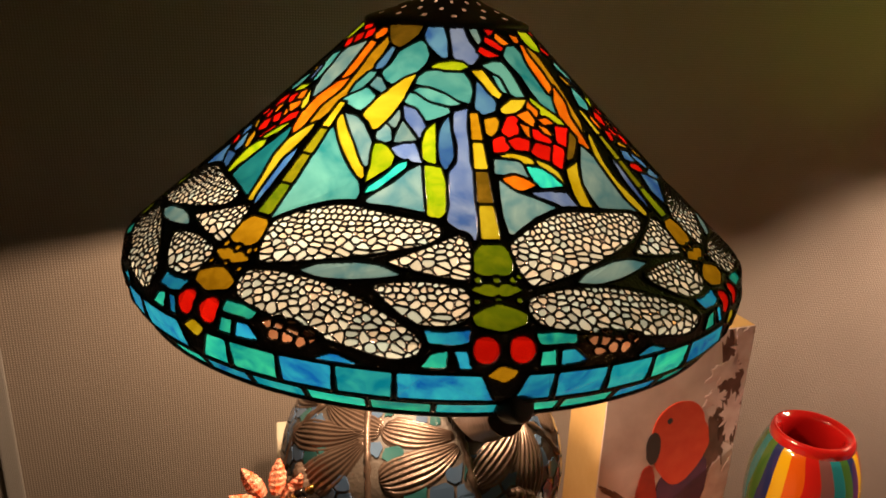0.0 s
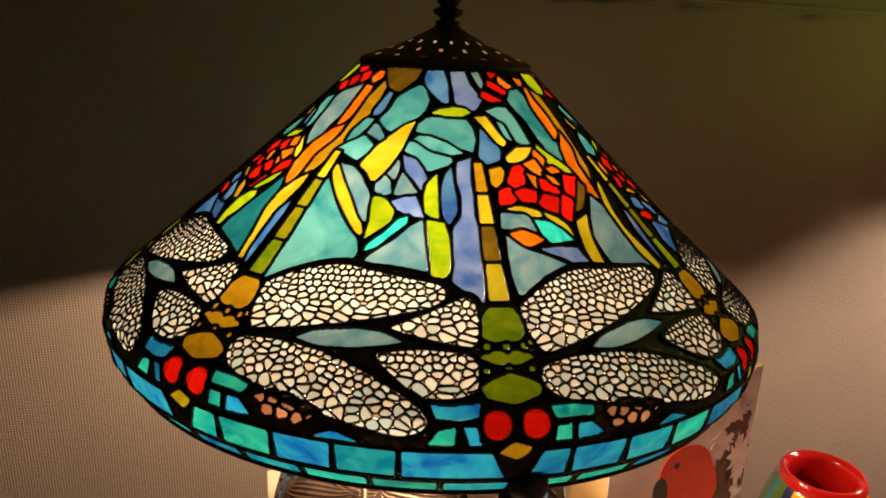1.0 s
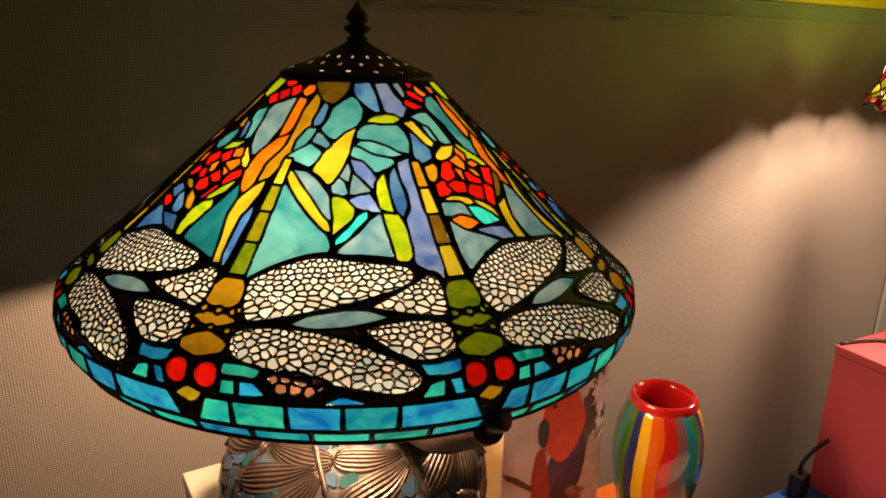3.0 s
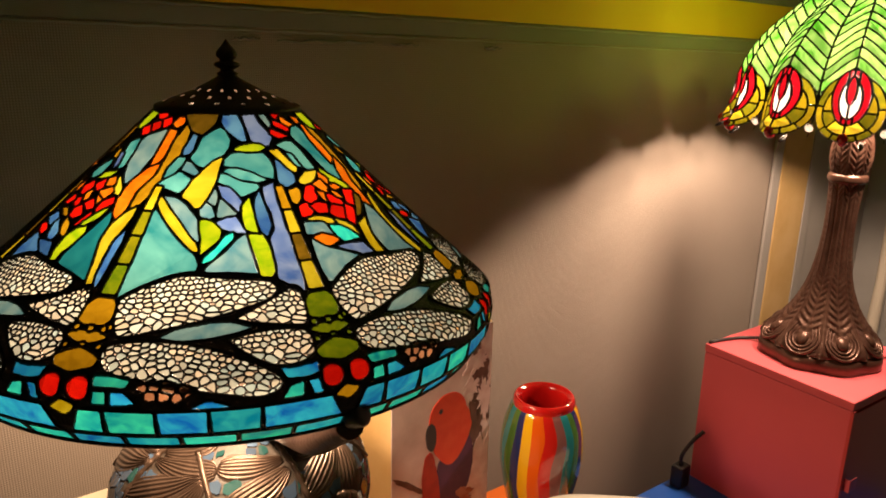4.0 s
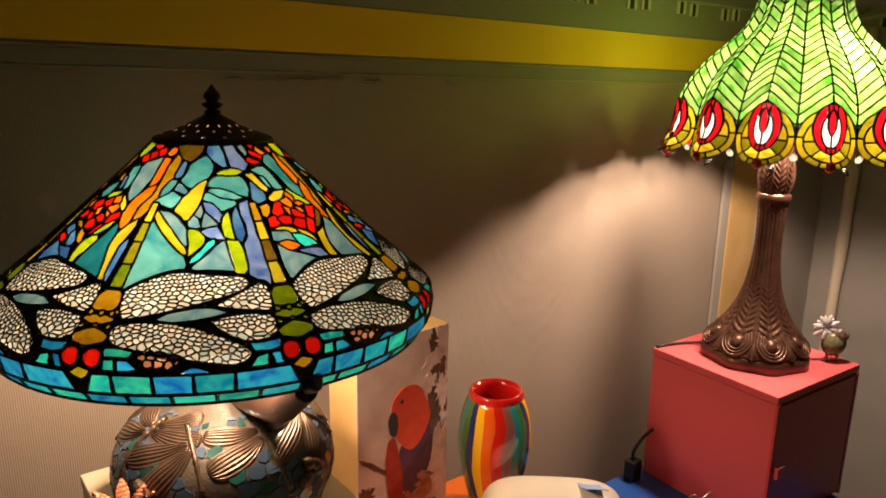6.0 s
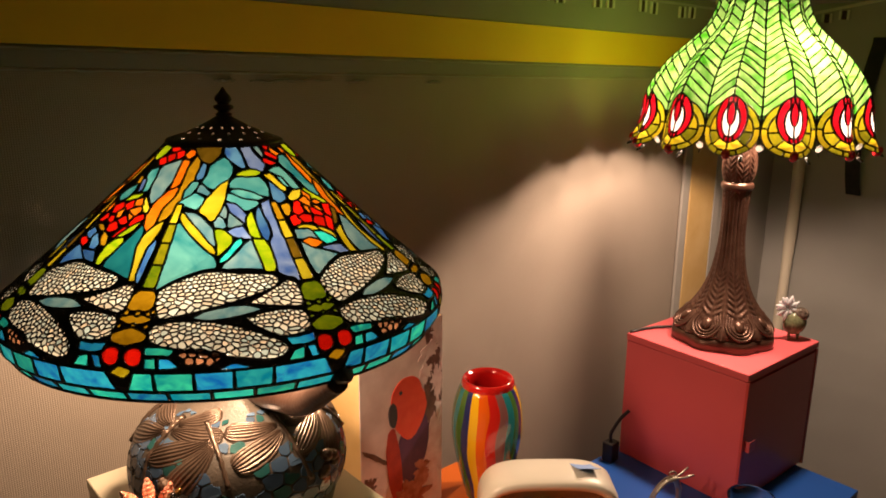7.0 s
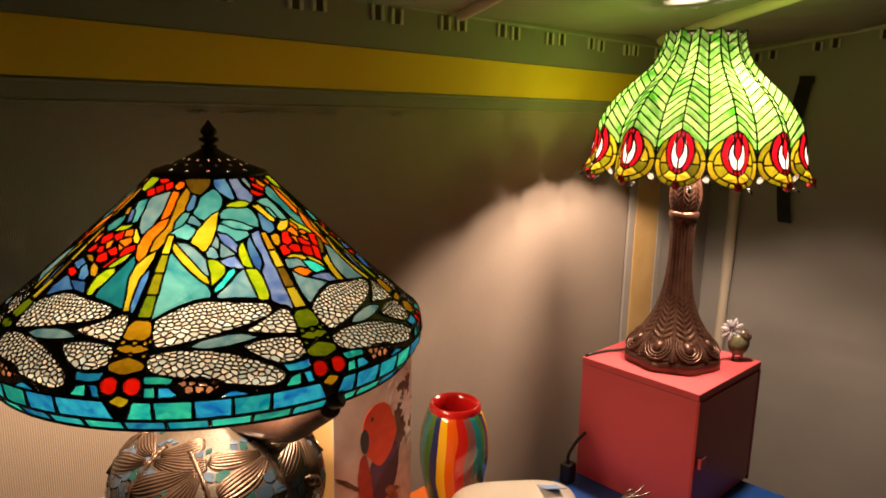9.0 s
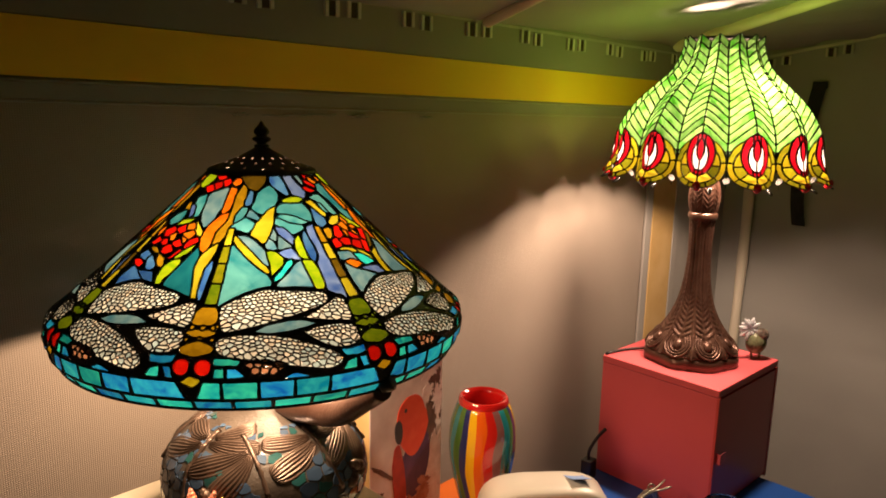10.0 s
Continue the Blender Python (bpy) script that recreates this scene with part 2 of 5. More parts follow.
def tube_mesh(name, pts, radius, mat, n=8, taper=None):
    """A round rod along points."""
    pts = [Vector(p) for p in pts]
    verts, faces = [], []
    for i, p in enumerate(pts):
        d = (pts[min(i + 1, len(pts) - 1)] - pts[max(i - 1, 0)]).normalized()
        side = d.cross(Vector((0.31, 0.23, 0.92))).normalized()
        up = side.cross(d)
        r = radius * (taper(i / (len(pts) - 1)) if taper else 1)
        verts += [p + r * (math.cos(2 * math.pi * k / n) * side + math.sin(2 * math.pi * k / n) * up) for k in range(n)]
    for i in range(len(pts) - 1):
        faces += [(i * n + k, i * n + (k + 1) % n, (i + 1) * n + (k + 1) % n, (i + 1) * n + k) for k in range(n)]
    faces += [tuple(range(n)), tuple(range((len(pts) - 1) * n, len(pts) * n))]
    return mesh_of(name, verts, faces, mat, smooth=True)


def join_data(groups):
    """Joins several (verts, faces) into one."""
    verts, faces = [], []
    for v, f in groups:
        k = len(verts)
        verts += v
        faces += [tuple(i + k for i in face) for face in f]
    return verts, faces


# ---- the tent: floor, cloth walls, roof ----
def band_z(x, z):
    """The back wall's seams fall a little towards the corner."""
    return z - 0.022 * (x - 0.8)


def slanted_strip(name, x0, x1, y0, y1, z0, z1, mat, steps=24, sag=0.0):
    verts, faces = [], []
    for i in range(steps + 1):
        x = x0 + (x1 - x0) * i / steps
        d = sag * math.sin(i * 2.1) * 0.5
        for y, z in ((y0, z0), (y1, z0), (y1, z1), (y0, z1)):
            verts.append((x, y, band_z(x, z) + d))
    for i in range(steps):
        faces += [tuple(4 * i + k for k in (j, (j + 1) % 4)) + tuple(4 * i + 4 + k for k in ((j + 1) % 4, j)) for j in range(4)]
    faces += [(0, 1, 2, 3), tuple(4 * steps + k for k in (3, 2, 1, 0))]
    return mesh_of(name, verts, faces, mat)


WY, RX = 0.866, 2.06


def cloth_wall(name, p, q, z0, z1, thick, mat, nu=120, nv=60, amp=0.0015, pleat=0.0):
    """A hanging cloth between two plan points, with soft ripples, and its thickness behind."""
    p, q = Vector((*p, 0)), Vector((*q, 0))
    d = q - p
    nrm = Vector((-d.y, d.x, 0)).normalized()
    verts, faces = [], []
    for j in range(nv + 1):
        for i in range(nu + 1):
            u, v = i / nu, j / nv
            c = p + d * u
            z = z0 + (z1 - z0) * v
            o = amp * noise.noise((c.x * 5 + c.y * 5, z * 4, 3.3)) + 0.5 * amp * noise.noise((c.x * 15 + c.y * 15, z * 9, 7.1))
            if pleat:
                o += pleat * noise.noise((c.x * 3 + c.y * 3, z * 22, 1.7)) * max(0.0, 1 - abs(z - 0.85) / 0.5)
            verts.append(c + nrm * o + Vector((0, 0, z)))
    m = nu + 1
    for j in range(nv):
        for i in range(nu):
            a = j * m + i
            faces.append((a, a + 1, a + m + 1, a + m))
    k = len(verts)
    verts += [p + nrm * thick + Vector((0, 0, z0)), q + nrm * thick + Vector((0, 0, z0)), q + nrm * thick + Vector((0, 0, z1)), p + nrm * thick + Vector((0, 0, z1))]
    faces.append((k + 3, k + 2, k + 1, k))
    return mesh_of(name, verts, faces, mat, smooth=True)


tagged(part("wall_back", cloth_wall("wall_back", (-1.6, WY), (1.57, WY), 0, 1.66, 0.03, WALL)), "beige-grey woven tent cloth wall", "wall", kind="structure")
tagged(part("wall_back_corner", cloth_wall("wall_back_corner", (1.57, WY), (RX, WY), 0, 1.66, 0.03, WALL_GREY, 40, 60)), "smooth grey cloth panel in the tent corner", "wall", kind="structure")
tagged(part("wall_right", cloth_wall("wall_right", (RX, WY), (RX, -1.8), 0, 2.05, 0.03, WALL_SIDE, 160, 120, 0.004, 0.004)), "grey tent cloth side wall with soft creases", "wall", kind="structure")
tagged(part("wall_left", box_mesh("wall_left", -1.63, -1.6, -1.8, WY + 0.03, 0, 2.05, BOUNCE)), "unseen pale cloth wall that bounces light", "wall", kind="structure")
tagged(part("wall_front", box_mesh("wall_front", -1.6, RX, -1.83, -1.8, 0, 2.05, BOUNCE)), "unseen pale cloth wall that bounces light", "wall", kind="structure")
tagged(part("floor", box_mesh("floor", -1.63, RX + 0.03, -1.83, WY + 0.03, -0.05, 0, FLOORM)), "unseen brown floor lightened to bounce light", "floor", kind="structure")


def roof_z(x, y):
    return 1.648 + 0.135 * (WY - y)


def roof_mesh():
    verts, faces = [], []
    nu, nv = 90, 60
    for j in range(nv + 1):
        for i in range(nu + 1):
            x, y = -1.63 + (RX + 1.66) * i / nu, WY + 0.03 - (WY + 1.86) * j / nv
            z = roof_z(x, y) + 0.008 * noise.noise((x * 3, y * 3, 0.4))
            if x > 1.45:
                z += 0.010 * math.sin((x * 0.8 + y) * 40 + 2 * noise.noise((x * 4, y * 4, 2))) * min(1, (x - 1.45) * 4)
            verts.append((x, y, z))
    m = nu + 1
    faces = [(j * m + i, j * m + m + i, j * m + m + i + 1, j * m + i + 1) for j in range(nv) for i in range(nu)]
    me = mesh_of("ceiling", verts, faces, ROOF, smooth=True)
    return me


roof = tagged(part("ceiling", roof_mesh()), "pale tent roof cloth with folds near the corner", "ceiling", kind="structure")
thick = roof.modifiers.new("thickness", "SOLIDIFY")
thick.thickness, thick.offset = 0.012, -1

# the yellow band and the seams of the back wall
tagged(part("trim_band", slanted_strip("trim_band", -1.59, RX - 0.004, WY - 0.007, WY - 0.0025, 1.502, 1.566, YELLOW)), "mustard yellow cloth band sewn along the tent wall", "trim", kind="structure")
for z, h in ((1.4965, 0.0022), (1.4735, 0.0016)):
    tagged(part("trim_seam", slanted_strip("trim_seam", -1.59, 1.56, WY - 0.005, WY - 0.0025, z, z + h, SEAM, 200, 0.0012)), "pale stitched seam along the tent wall", "trim", kind="structure")
tagged(part("trim_hem", slanted_strip("trim_hem", -1.59, 1.56, WY - 0.0045, WY - 0.002, 1.478, 1.4955, DIM)), "grey hem under the yellow band", "trim", kind="structure")
tagged(part("trim_valance", slanted_strip("trim_valance", -1.59, RX - 0.004, WY - 0.006, WY - 0.0025, 1.567, 1.655, DIM)), "dark grey valance above the yellow band", "trim", kind="structure")
for cx, w in ((0.50, 0.13), (0.61, 0.045), (0.76, 0.032), (0.40, 0.03)):
    pleats = [(tube_mesh("p", [(cx + w * (s - 0.5), WY - 0.004, band_z(cx, 1.4655) + 0.0015 * math.sin(s * 19 + k)) for s in np.linspace(0, 1, 14)], 0.0016, DIM, 5, lambda t: 0.3 + math.sin(math.pi * t))) for k in range(2)]
    for me in pleats:
        tagged(part("trim_pucker", me), "puckered fold below the seam", "trim", kind="structure")

# fringe tape: pairs of webbing loops
def loop_thing(m, w, h):
    t = thing("webbing_loop", "white webbing loop with a dark brown centre on the tent tape", "loop", "webbing loops along the tape")
    part("dark_strip", box_mesh("dark_strip", -w * 0.24, w * 0.24, -0.003, 0, -h * 0.46, h * 0.44, DARKM, 0.0006, 1), t)
    for s in (-1, 1):
        part("white_strip", box_mesh("white_strip", s * w * 0.38 - w * 0.13, s * w * 0.38 + w * 0.13, -0.0045, 0, -h / 2, h / 2, WHITEM, 0.0008, 1), t)
    t.matrix_basis = m
    return t


first = None
for k in range(-10, 8):
    for s in (0, 1):
        x = 0.556 + 0.1555 * k + 0.042 * s
        m = pose(x, WY - 0.006, band_z(x, 1.621) + 0.002 * math.sin(k * 3 + s), 0, 1.5 * math.sin(k * 5 + 2 * s), 0)
        if x > -1.5 and x < 1.75:
            first = copy_thing(first, m) if first else loop_thing(m, 0.026, 0.024)
for k in range(15):
    for s in (0, 1):
        y = 0.765 - 0.155 * k - 0.042 * s
        if y > -1.6:
            copy_thing(first, pose(RX - 0.012, y, 1.612 + 0.17 * (0.75 - y), 0, 0, -90))
tagged(part("trim_tape", slanted_strip("trim_tape", -1.59, 1.8, WY - 0.0072, WY - 0.006, 1.634, 1.639, SEAM, 60, 0.001)), "thin white tape that carries the loops", "trim", kind="structure")
side_tape = box_mesh("trim_side_tape", RX - 0.010, RX - 0.006, -1.7, 0.86, -0.004, 0.004, WHITEM)
for v in side_tape.vertices:
    v.co.z += 1.632 + 0.17 * (0.75 - v.co.y)
tagged(part("trim_side_tape", side_tape), "white tape along the side wall's top", "trim", kind="structure")

# poles
def flat_pole(name, x0, x1, y, mat, z1, label, depth=0.010):
    return tagged(part(name, box_mesh(name, x0, x1, y - depth, y - 0.003, 0, z1, mat, 0.004)), label, "pole")


flat_pole("wooden_post", 1.592, 1.713, WY, WOOD, band_z(1.65, 1.501), "flat pale yellow wooden post against the tent wall")
for x in (1.558, 1.716):
    tagged(part("trim_piping", box_mesh("trim_piping", x, x + 0.031, WY - 0.010, WY - 0.003, 0, band_z(1.65, 1.50), WALL_GREY, 0.003)), "grey piping beside the wooden post", "trim", kind="structure")
corner = thing("corner_pole", "pale beige fabric-covered pole in the tent corner", "pole", at=(2.035, 0.785, 0))
part("pole_sleeve", tube_mesh("pole_sleeve", [(0.006 * math.sin(z * 7), 0, z) for z in np.linspace(0, 1.60, 40)], 0.015, PIPE, 10, lambda t: 1 + 0.12 * math.sin(t * 31) * math.sin(t * 13)), corner)


def rafter(p, q, r, label):
    a, b = Vector(p), Vector(q)
    tagged(part("roof_pole", tube_mesh("roof_pole", [a.lerp(b, s / 8) for s in range(9)], r, PIPE, 10)), label, "roof pole", "roof poles")


rafter((1.635, 0.845, 1.636), (0.80, -0.34, 1.797), 0.016, "pale painted tent roof pole running diagonally to the corner")
rafter((0.895, 0.845, 1.634), (0.20, -0.54, 1.815), 0.011, "pale painted tent roof pole under the roof cloth")

# strap on the side wall
strap = thing("hanging_strap", "black webbing strap hanging from the side wall", "strap")
def ribbon(name, pts, w, mat):
    verts, faces = [], []
    for x, y, z in pts:
        verts += [(x, y - w / 2, z), (x, y + w / 2, z), (x + 0.002, y + w / 2, z), (x + 0.002, y - w / 2, z)]
    for i in range(len(pts) - 1):
        faces += [tuple(4 * i + k for k in (j, (j + 1) % 4)) + tuple(4 * i + 4 + k for k in ((j + 1) % 4, j)) for j in range(4)]
    faces += [(3, 2, 1, 0), tuple(4 * (len(pts) - 1) + k for k in range(4))]
    return mesh_of(name, verts, faces, mat, smooth=False)
part("webbing", ribbon("webbing", [(RX - 0.012 - 0.02 * math.sin(math.pi * s), 0.628 + 0.050 * s - 0.036 * s ** 3, 1.556 - 0.396 * s) for s in np.linspace(0, 1, 20)], 0.036, STRAPM), strap)
part("stitched_top", box_mesh("stitched_top", RX - 0.016, RX - 0.008, 0.609, 0.647, 1.540, 1.560, STRAPM, 0.002), strap, "doubled and stitched end")

# a sewn edge down the back wall
tagged(part("trim_edge", box_mesh("trim_edge", -0.115, -0.098, WY - 0.006, WY - 0.0025, 0.0, 1.475, WALL_GREY, 0.002)), "sewn vertical edge of the tent wall", "trim", kind="structure")


# ---- stained glass ----
class Panel:
    """A drawing of leaded glass on a turned surface: u in degrees round the axis, s in millimetres down the slope."""

    def __init__(self, prof, u0, u1, step_u=0.1, step_s=0.4, s0=0.0):
        self.prof = np.array(prof)
        seg = np.hypot(np.diff(self.prof[:, 0]), np.diff(self.prof[:, 1])) * 1000
        self.arc = np.concatenate(([0], np.cumsum(seg))) + s0
        self.s0 = s0
        self.u0, self.du, self.ds = u0, step_u, step_s
        self.nu, self.ns = round((u1 - u0) / step_u), int((self.arc[-1] - s0) / step_s)
        self.lab = np.zeros((self.ns, self.nu), np.int32)
        self.us = u0 + (np.arange(self.nu) + 0.5) * step_u
        self.ss = s0 + (np.arange(self.ns) + 0.5) * step_s
        self.flute = (0, 0.0)
        self.tone = {0: None}

    def radius(self, s):
        return np.interp(s, self.arc, self.prof[:, 0])

    def per_degree(self, s):
        return float(self.radius(s)) * 1000 * math.pi / 180

    def place(self, u, s, off=0.0, turn=0.0):
        r, z = np.interp(s, self.arc, self.prof[:, 0]), np.interp(s, self.arc, self.prof[:, 1])
        e = 2.0
        dr = np.interp(s + e, self.arc, self.prof[:, 0]) - np.interp(s - e, self.arc, self.prof[:, 0])
        dz = np.interp(s + e, self.arc, self.prof[:, 1]) - np.interp(s - e, self.arc, self.prof[:, 1])
        n = math.hypot(dr, dz) or 1
        r, z = r - dz / n * off, z + dr / n * off
        r *= 1 + self.flute[1] * math.cos(math.radians(u * self.flute[0]))
        a = math.radians(u + turn)
        return (r * math.cos(a), r * math.sin(a), z)

    def fresh(self, tone):
        k = len(self.tone)
        self.tone[k] = tone
        return k

    def window(self, u0, u1, s0, s1):
        i0, i1 = max(0, int((u0 - self.u0) / self.du)), min(self.nu, int((u1 - self.u0) / self.du) + 2)
        j0, j1 = max(0, int((s0 - self.s0) / self.ds)), min(self.ns, int((s1 - self.s0) / self.ds) + 2)
        if i1 <= i0 or j1 <= j0:
            return None
        U, S = np.meshgrid(self.us[i0:i1], self.ss[j0:j1])
        return (slice(j0, j1), slice(i0, i1)), U, S

    def leaf(self, u0, s0, u1, s1, w, bend, tone, sharp=0.6):
        """A leaf-shaped piece from one point to the other, w mm wide, bowed by bend mm."""
        w *= 1.18
        k = self.per_degree((s0 + s1) / 2)
        m = (w + abs(bend)) * 1.5
        win = self.window(min(u0, u1) - m / k, max(u0, u1) + m / k, min(s0, s1) - m, max(s0, s1) + m)
        if win is None:
            return
        sl, U, S = win
        dx, dy = (u1 - u0) * k, s1 - s0
        L = math.hypot(dx, dy)
        X, Y = (U - u0) * k, S - s0
        t = (X * dx + Y * dy) / L / L
        a = (X * dy - Y * dx) / L
        q = np.clip(4 * t * (1 - t), 0, None)
        self.lab[sl][(t > 0) & (t < 1) & (np.abs(a - bend * q) < w / 2 * q ** sharp)] = self.fresh(tone)

    def strip(self, u0, s0, u1, s1, w0, w1, tone):
        k = self.per_degree((s0 + s1) / 2)
        m = max(w0, w1)
        win = self.window(min(u0, u1) - m / k, max(u0, u1) + m / k, min(s0, s1) - 1, max(s0, s1) + 1)
        if win is None:
            return
        sl, U, S = win
        dx, dy = (u1 - u0) * k, s1 - s0
        L = math.hypot(dx, dy)
        X, Y = (U - u0) * k, S - s0
        t = (X * dx + Y * dy) / L / L
        a = (X * dy - Y * dx) / L
        self.lab[sl][(t >= 0) & (t <= 1) & (np.abs(a) < (w0 + (w1 - w0) * t) / 2)] = self.fresh(tone)

    def inside(self, pts, U, S):
        hit = np.zeros(U.shape, bool)
        for (x0, y0), (x1, y1) in zip(pts, pts[1:] + pts[:1]):
            if y0 != y1:
                hit ^= ((y0 > S) != (y1 > S)) & (U < (x1 - x0) * (S - y0) / (y1 - y0) + x0)
        return hit

    def poly(self, tone, *pts):
        pts = list(pts)
        win = self.window(min(p[0] for p in pts), max(p[0] for p in pts), min(p[1] for p in pts), max(p[1] for p in pts))
        if win is None:
            return
        sl, U, S = win
        self.lab[sl][self.inside(pts, U, S)] = tone if isinstance(tone, int) else self.fresh(tone)

    def pane(self, d, tone, *pts):
        """A glass piece with softly rounded corners, d degrees round from where it is drawn."""
        self.poly(tone, *[(d + u, s) for u, s in rounded_loop(list(pts), 0.12)])

    def oval(self, u, s, ru, rs, tone):
        k = self.per_degree(s)
        win = self.window(u - ru / k, u + ru / k, s - rs, s + rs)
        if win is None:
            return
        sl, U, S = win
        self.lab[sl][((U - u) * k / ru) ** 2 + ((S - s) / rs) ** 2 < 1] = tone if isinstance(tone, int) else self.fresh(tone)

    def mosaic(self, pts, pitch, tones, rng, flat=1.0):
        """Small cells that fill a polygon."""
        pts = list(pts)
        us, ss = [p[0] for p in pts], [p[1] for p in pts]
        win = self.window(min(us), max(us), min(ss), max(ss))
        if win is None:
            return
        sl, U, S = win
        k = self.per_degree(sum(ss) / len(ss))
        seeds = []
        row = 0
        y = min(ss)
        while y < max(ss) + pitch:
            x = min(us) + (row % 2) * pitch * flat / k / 2
            while x < max(us) + pitch * flat / k:
                seeds.append((x + rng.uniform(-0.22, 0.22) * pitch * flat / k, y + rng.uniform(-0.22, 0.22) * pitch))
                x += pitch * flat / k
            y += pitch * 0.92
            row += 1
        self.seeded(sl, U, S, self.inside(pts, U, S), [(a, b, rng.choice(tones)) for a, b in seeds], k, flat)

    def seeded(self, sl, U, S, mask, seeds, k, flat=1.0):
        best = np.full(U.shape, 1e9)
        who = np.zeros(U.shape, np.int32)
        for a, b, tone in seeds:
            d = ((U - a) * k / flat) ** 2 + (S - b) ** 2
            near = d < best
            best[near] = d[near]
            who[near] = self.fresh(tone)
        self.lab[sl][mask] = who[mask]

    def eroded(self, half):
        """Leaves out the came, half a came's width from every border."""
        L = self.lab
        ok = L > 0
        for k in range(1, max(1, round(half / self.ds)) + 1):
            ok[k:] &= L[k:] == L[:-k]
            ok[:-k] &= L[:-k] == L[k:]
        ku = np.maximum(1, np.round(half / (self.radius(self.ss) * 1000 * math.pi / 180) / self.du)).astype(int)
        for k in range(1, ku.max() + 1):
            rows = (ku >= k)[:, None]
            same = (L[:, k:] == L[:, :-k]) | ~rows
            ok[:, k:] &= same
            ok[:, :-k] &= same
        return np.where(ok, L, 0)

    def pieces(self, half=0.75, least=12):
        """The glass pieces: tone and outline in (u, s); and the grid of what they cover."""
        G = self.eroded(half)
        parent, runs, above = [], [], []

        def find(a):
            while parent[a] != a:
                parent[a] = parent[parent[a]]
                a = parent[a]
            return a

        for j in range(self.ns):
            row = G[j]
            cut = np.flatnonzero(np.diff(row)) + 1
            edges = [0, *cut.tolist(), self.nu]
            here = []
            for a, b in zip(edges, edges[1:]):
                v = int(row[a])
                if v > 0:
                    k = len(parent)
                    parent.append(k)
                    runs.append((j, a, b, v))
                    here.append((a, b, v, k))
            p = 0
            for a, b, v, k in here:
                while p < len(above) and above[p][1] <= a:
                    p += 1
                q = p
                while q < len(above) and above[q][0] < b:
                    if above[q][2] == v:
                        parent[find(k)] = find(above[q][3])
                    q += 1
            above = here
        groups = {}
        for k, run in enumerate(runs):
            groups.setdefault(find(k), []).append(run)
        out, cover = [], np.zeros(G.shape, bool)
        for g in groups.values():
            if sum(b - a for _, a, b, _ in g) < least or len(g) < 3:
                continue
            loop = self.outline(g)
            if len(loop) < 8:
                continue
            for j, a, b, _ in g:
                cover[j, a:b] = True
            pts = np.array(loop, float)
            for _ in range(3):
                pts = (np.roll(pts, 1, 0) + 2 * pts + np.roll(pts, -1, 0)) / 4
            n = max(1, min(4, len(pts) // 14))
            pts = pts[::n]
            out.append((self.tone[g[0][3]], [(self.u0 + x * self.du, self.s0 + y * self.ds) for x, y in pts]))
        return out, cover

    def outline(self, g):
        """The longest closed border of a group of runs, as grid corners, anticlockwise on the picture."""
        nxt = {}
        rows = {}
        for j, a, b, _ in g:
            rows.setdefault(j, []).append((a, b))
        j0, j1 = min(rows), max(rows)
        a0, b1 = min(a for _, a, _, _ in g), max(b for _, _, b, _ in g)
        M = np.zeros((j1 - j0 + 3, b1 - a0 + 2), bool)
        for j, a, b, _ in g:
            M[j - j0 + 1, a - a0 + 1:b - a0 + 1] = True
        top = np.argwhere(M[1:] & ~M[:-1])
        bot = np.argwhere(M[:-1] & ~M[1:])
        lef = np.argwhere(M[:, 1:] & ~M[:, :-1])
        rig = np.argwhere(M[:, :-1] & ~M[:, 1:])
        for y, x in top.tolist():
            nxt.setdefault((x + 1, y + 1), []).append((x, y + 1))
        for y, x in bot.tolist():
            nxt.setdefault((x, y + 1), []).append((x + 1, y + 1))
        for y, x in lef.tolist():
            nxt.setdefault((x + 1, y), []).append((x + 1, y + 1))
        for y, x in rig.tolist():
            nxt.setdefault((x + 1, y + 1), []).append((x + 1, y))
        best = []
        while nxt:
            start = next(iter(nxt))
            loop, p = [], start
            while p in nxt:
                loop.append(p)
                q = nxt[p].pop()
                if not nxt[p]:
                    del nxt[p]
                p = q
            if len(loop) > len(best):
                best = loop
        return [(x + a0 - 1, y + j0 - 1) for x, y in best]

    def backing(self, cover, off, rows=2, span=25):
        """The came's web between the pieces, with a hole for each piece."""
        verts, faces, seen = [], [], {}

        def corner(i, j):
            if (i, j) not in seen:
                seen[(i, j)] = len(verts)
                verts.append(self.place(self.u0 + i * self.du, self.s0 + j * self.ds, off))
            return seen[(i, j)]

        free = cover | (self.lab == -1)
        for j in range(0, self.ns - rows + 1, rows):
            solid = ~free[j:j + rows].all(0)
            cut = np.flatnonzero(np.diff(solid.astype(np.int8))) + 1
            edges = [0, *cut.tolist(), self.nu]
            for a, b in zip(edges, edges[1:]):
                if solid[a]:
                    m = max(1, math.ceil((b - a) / span))
                    xs = [a + round((b - a) * q / m) for q in range(m + 1)]
                    for x0, x1 in zip(xs, xs[1:]):
                        faces.append((corner(x0, j), corner(x0, j + rows), corner(x1, j + rows), corner(x1, j)))
        return verts, faces

    def came(self, loop, width, rise, turn=0.0):
        """Half-round solder bead along a piece's border."""
        verts, faces = [], []
        n = len(loop)
        P = np.array(loop)
        k = np.array([self.per_degree(s) for s in P[:, 1]])
        T = np.roll(P, -1, 0) - np.roll(P, 1, 0)
        T = np.stack((T[:, 0] * k, T[:, 1]), 1)
        T /= np.maximum(np.hypot(T[:, 0], T[:, 1]), 1e-6)[:, None]
        N = np.stack((T[:, 1], -T[:, 0]), 1)
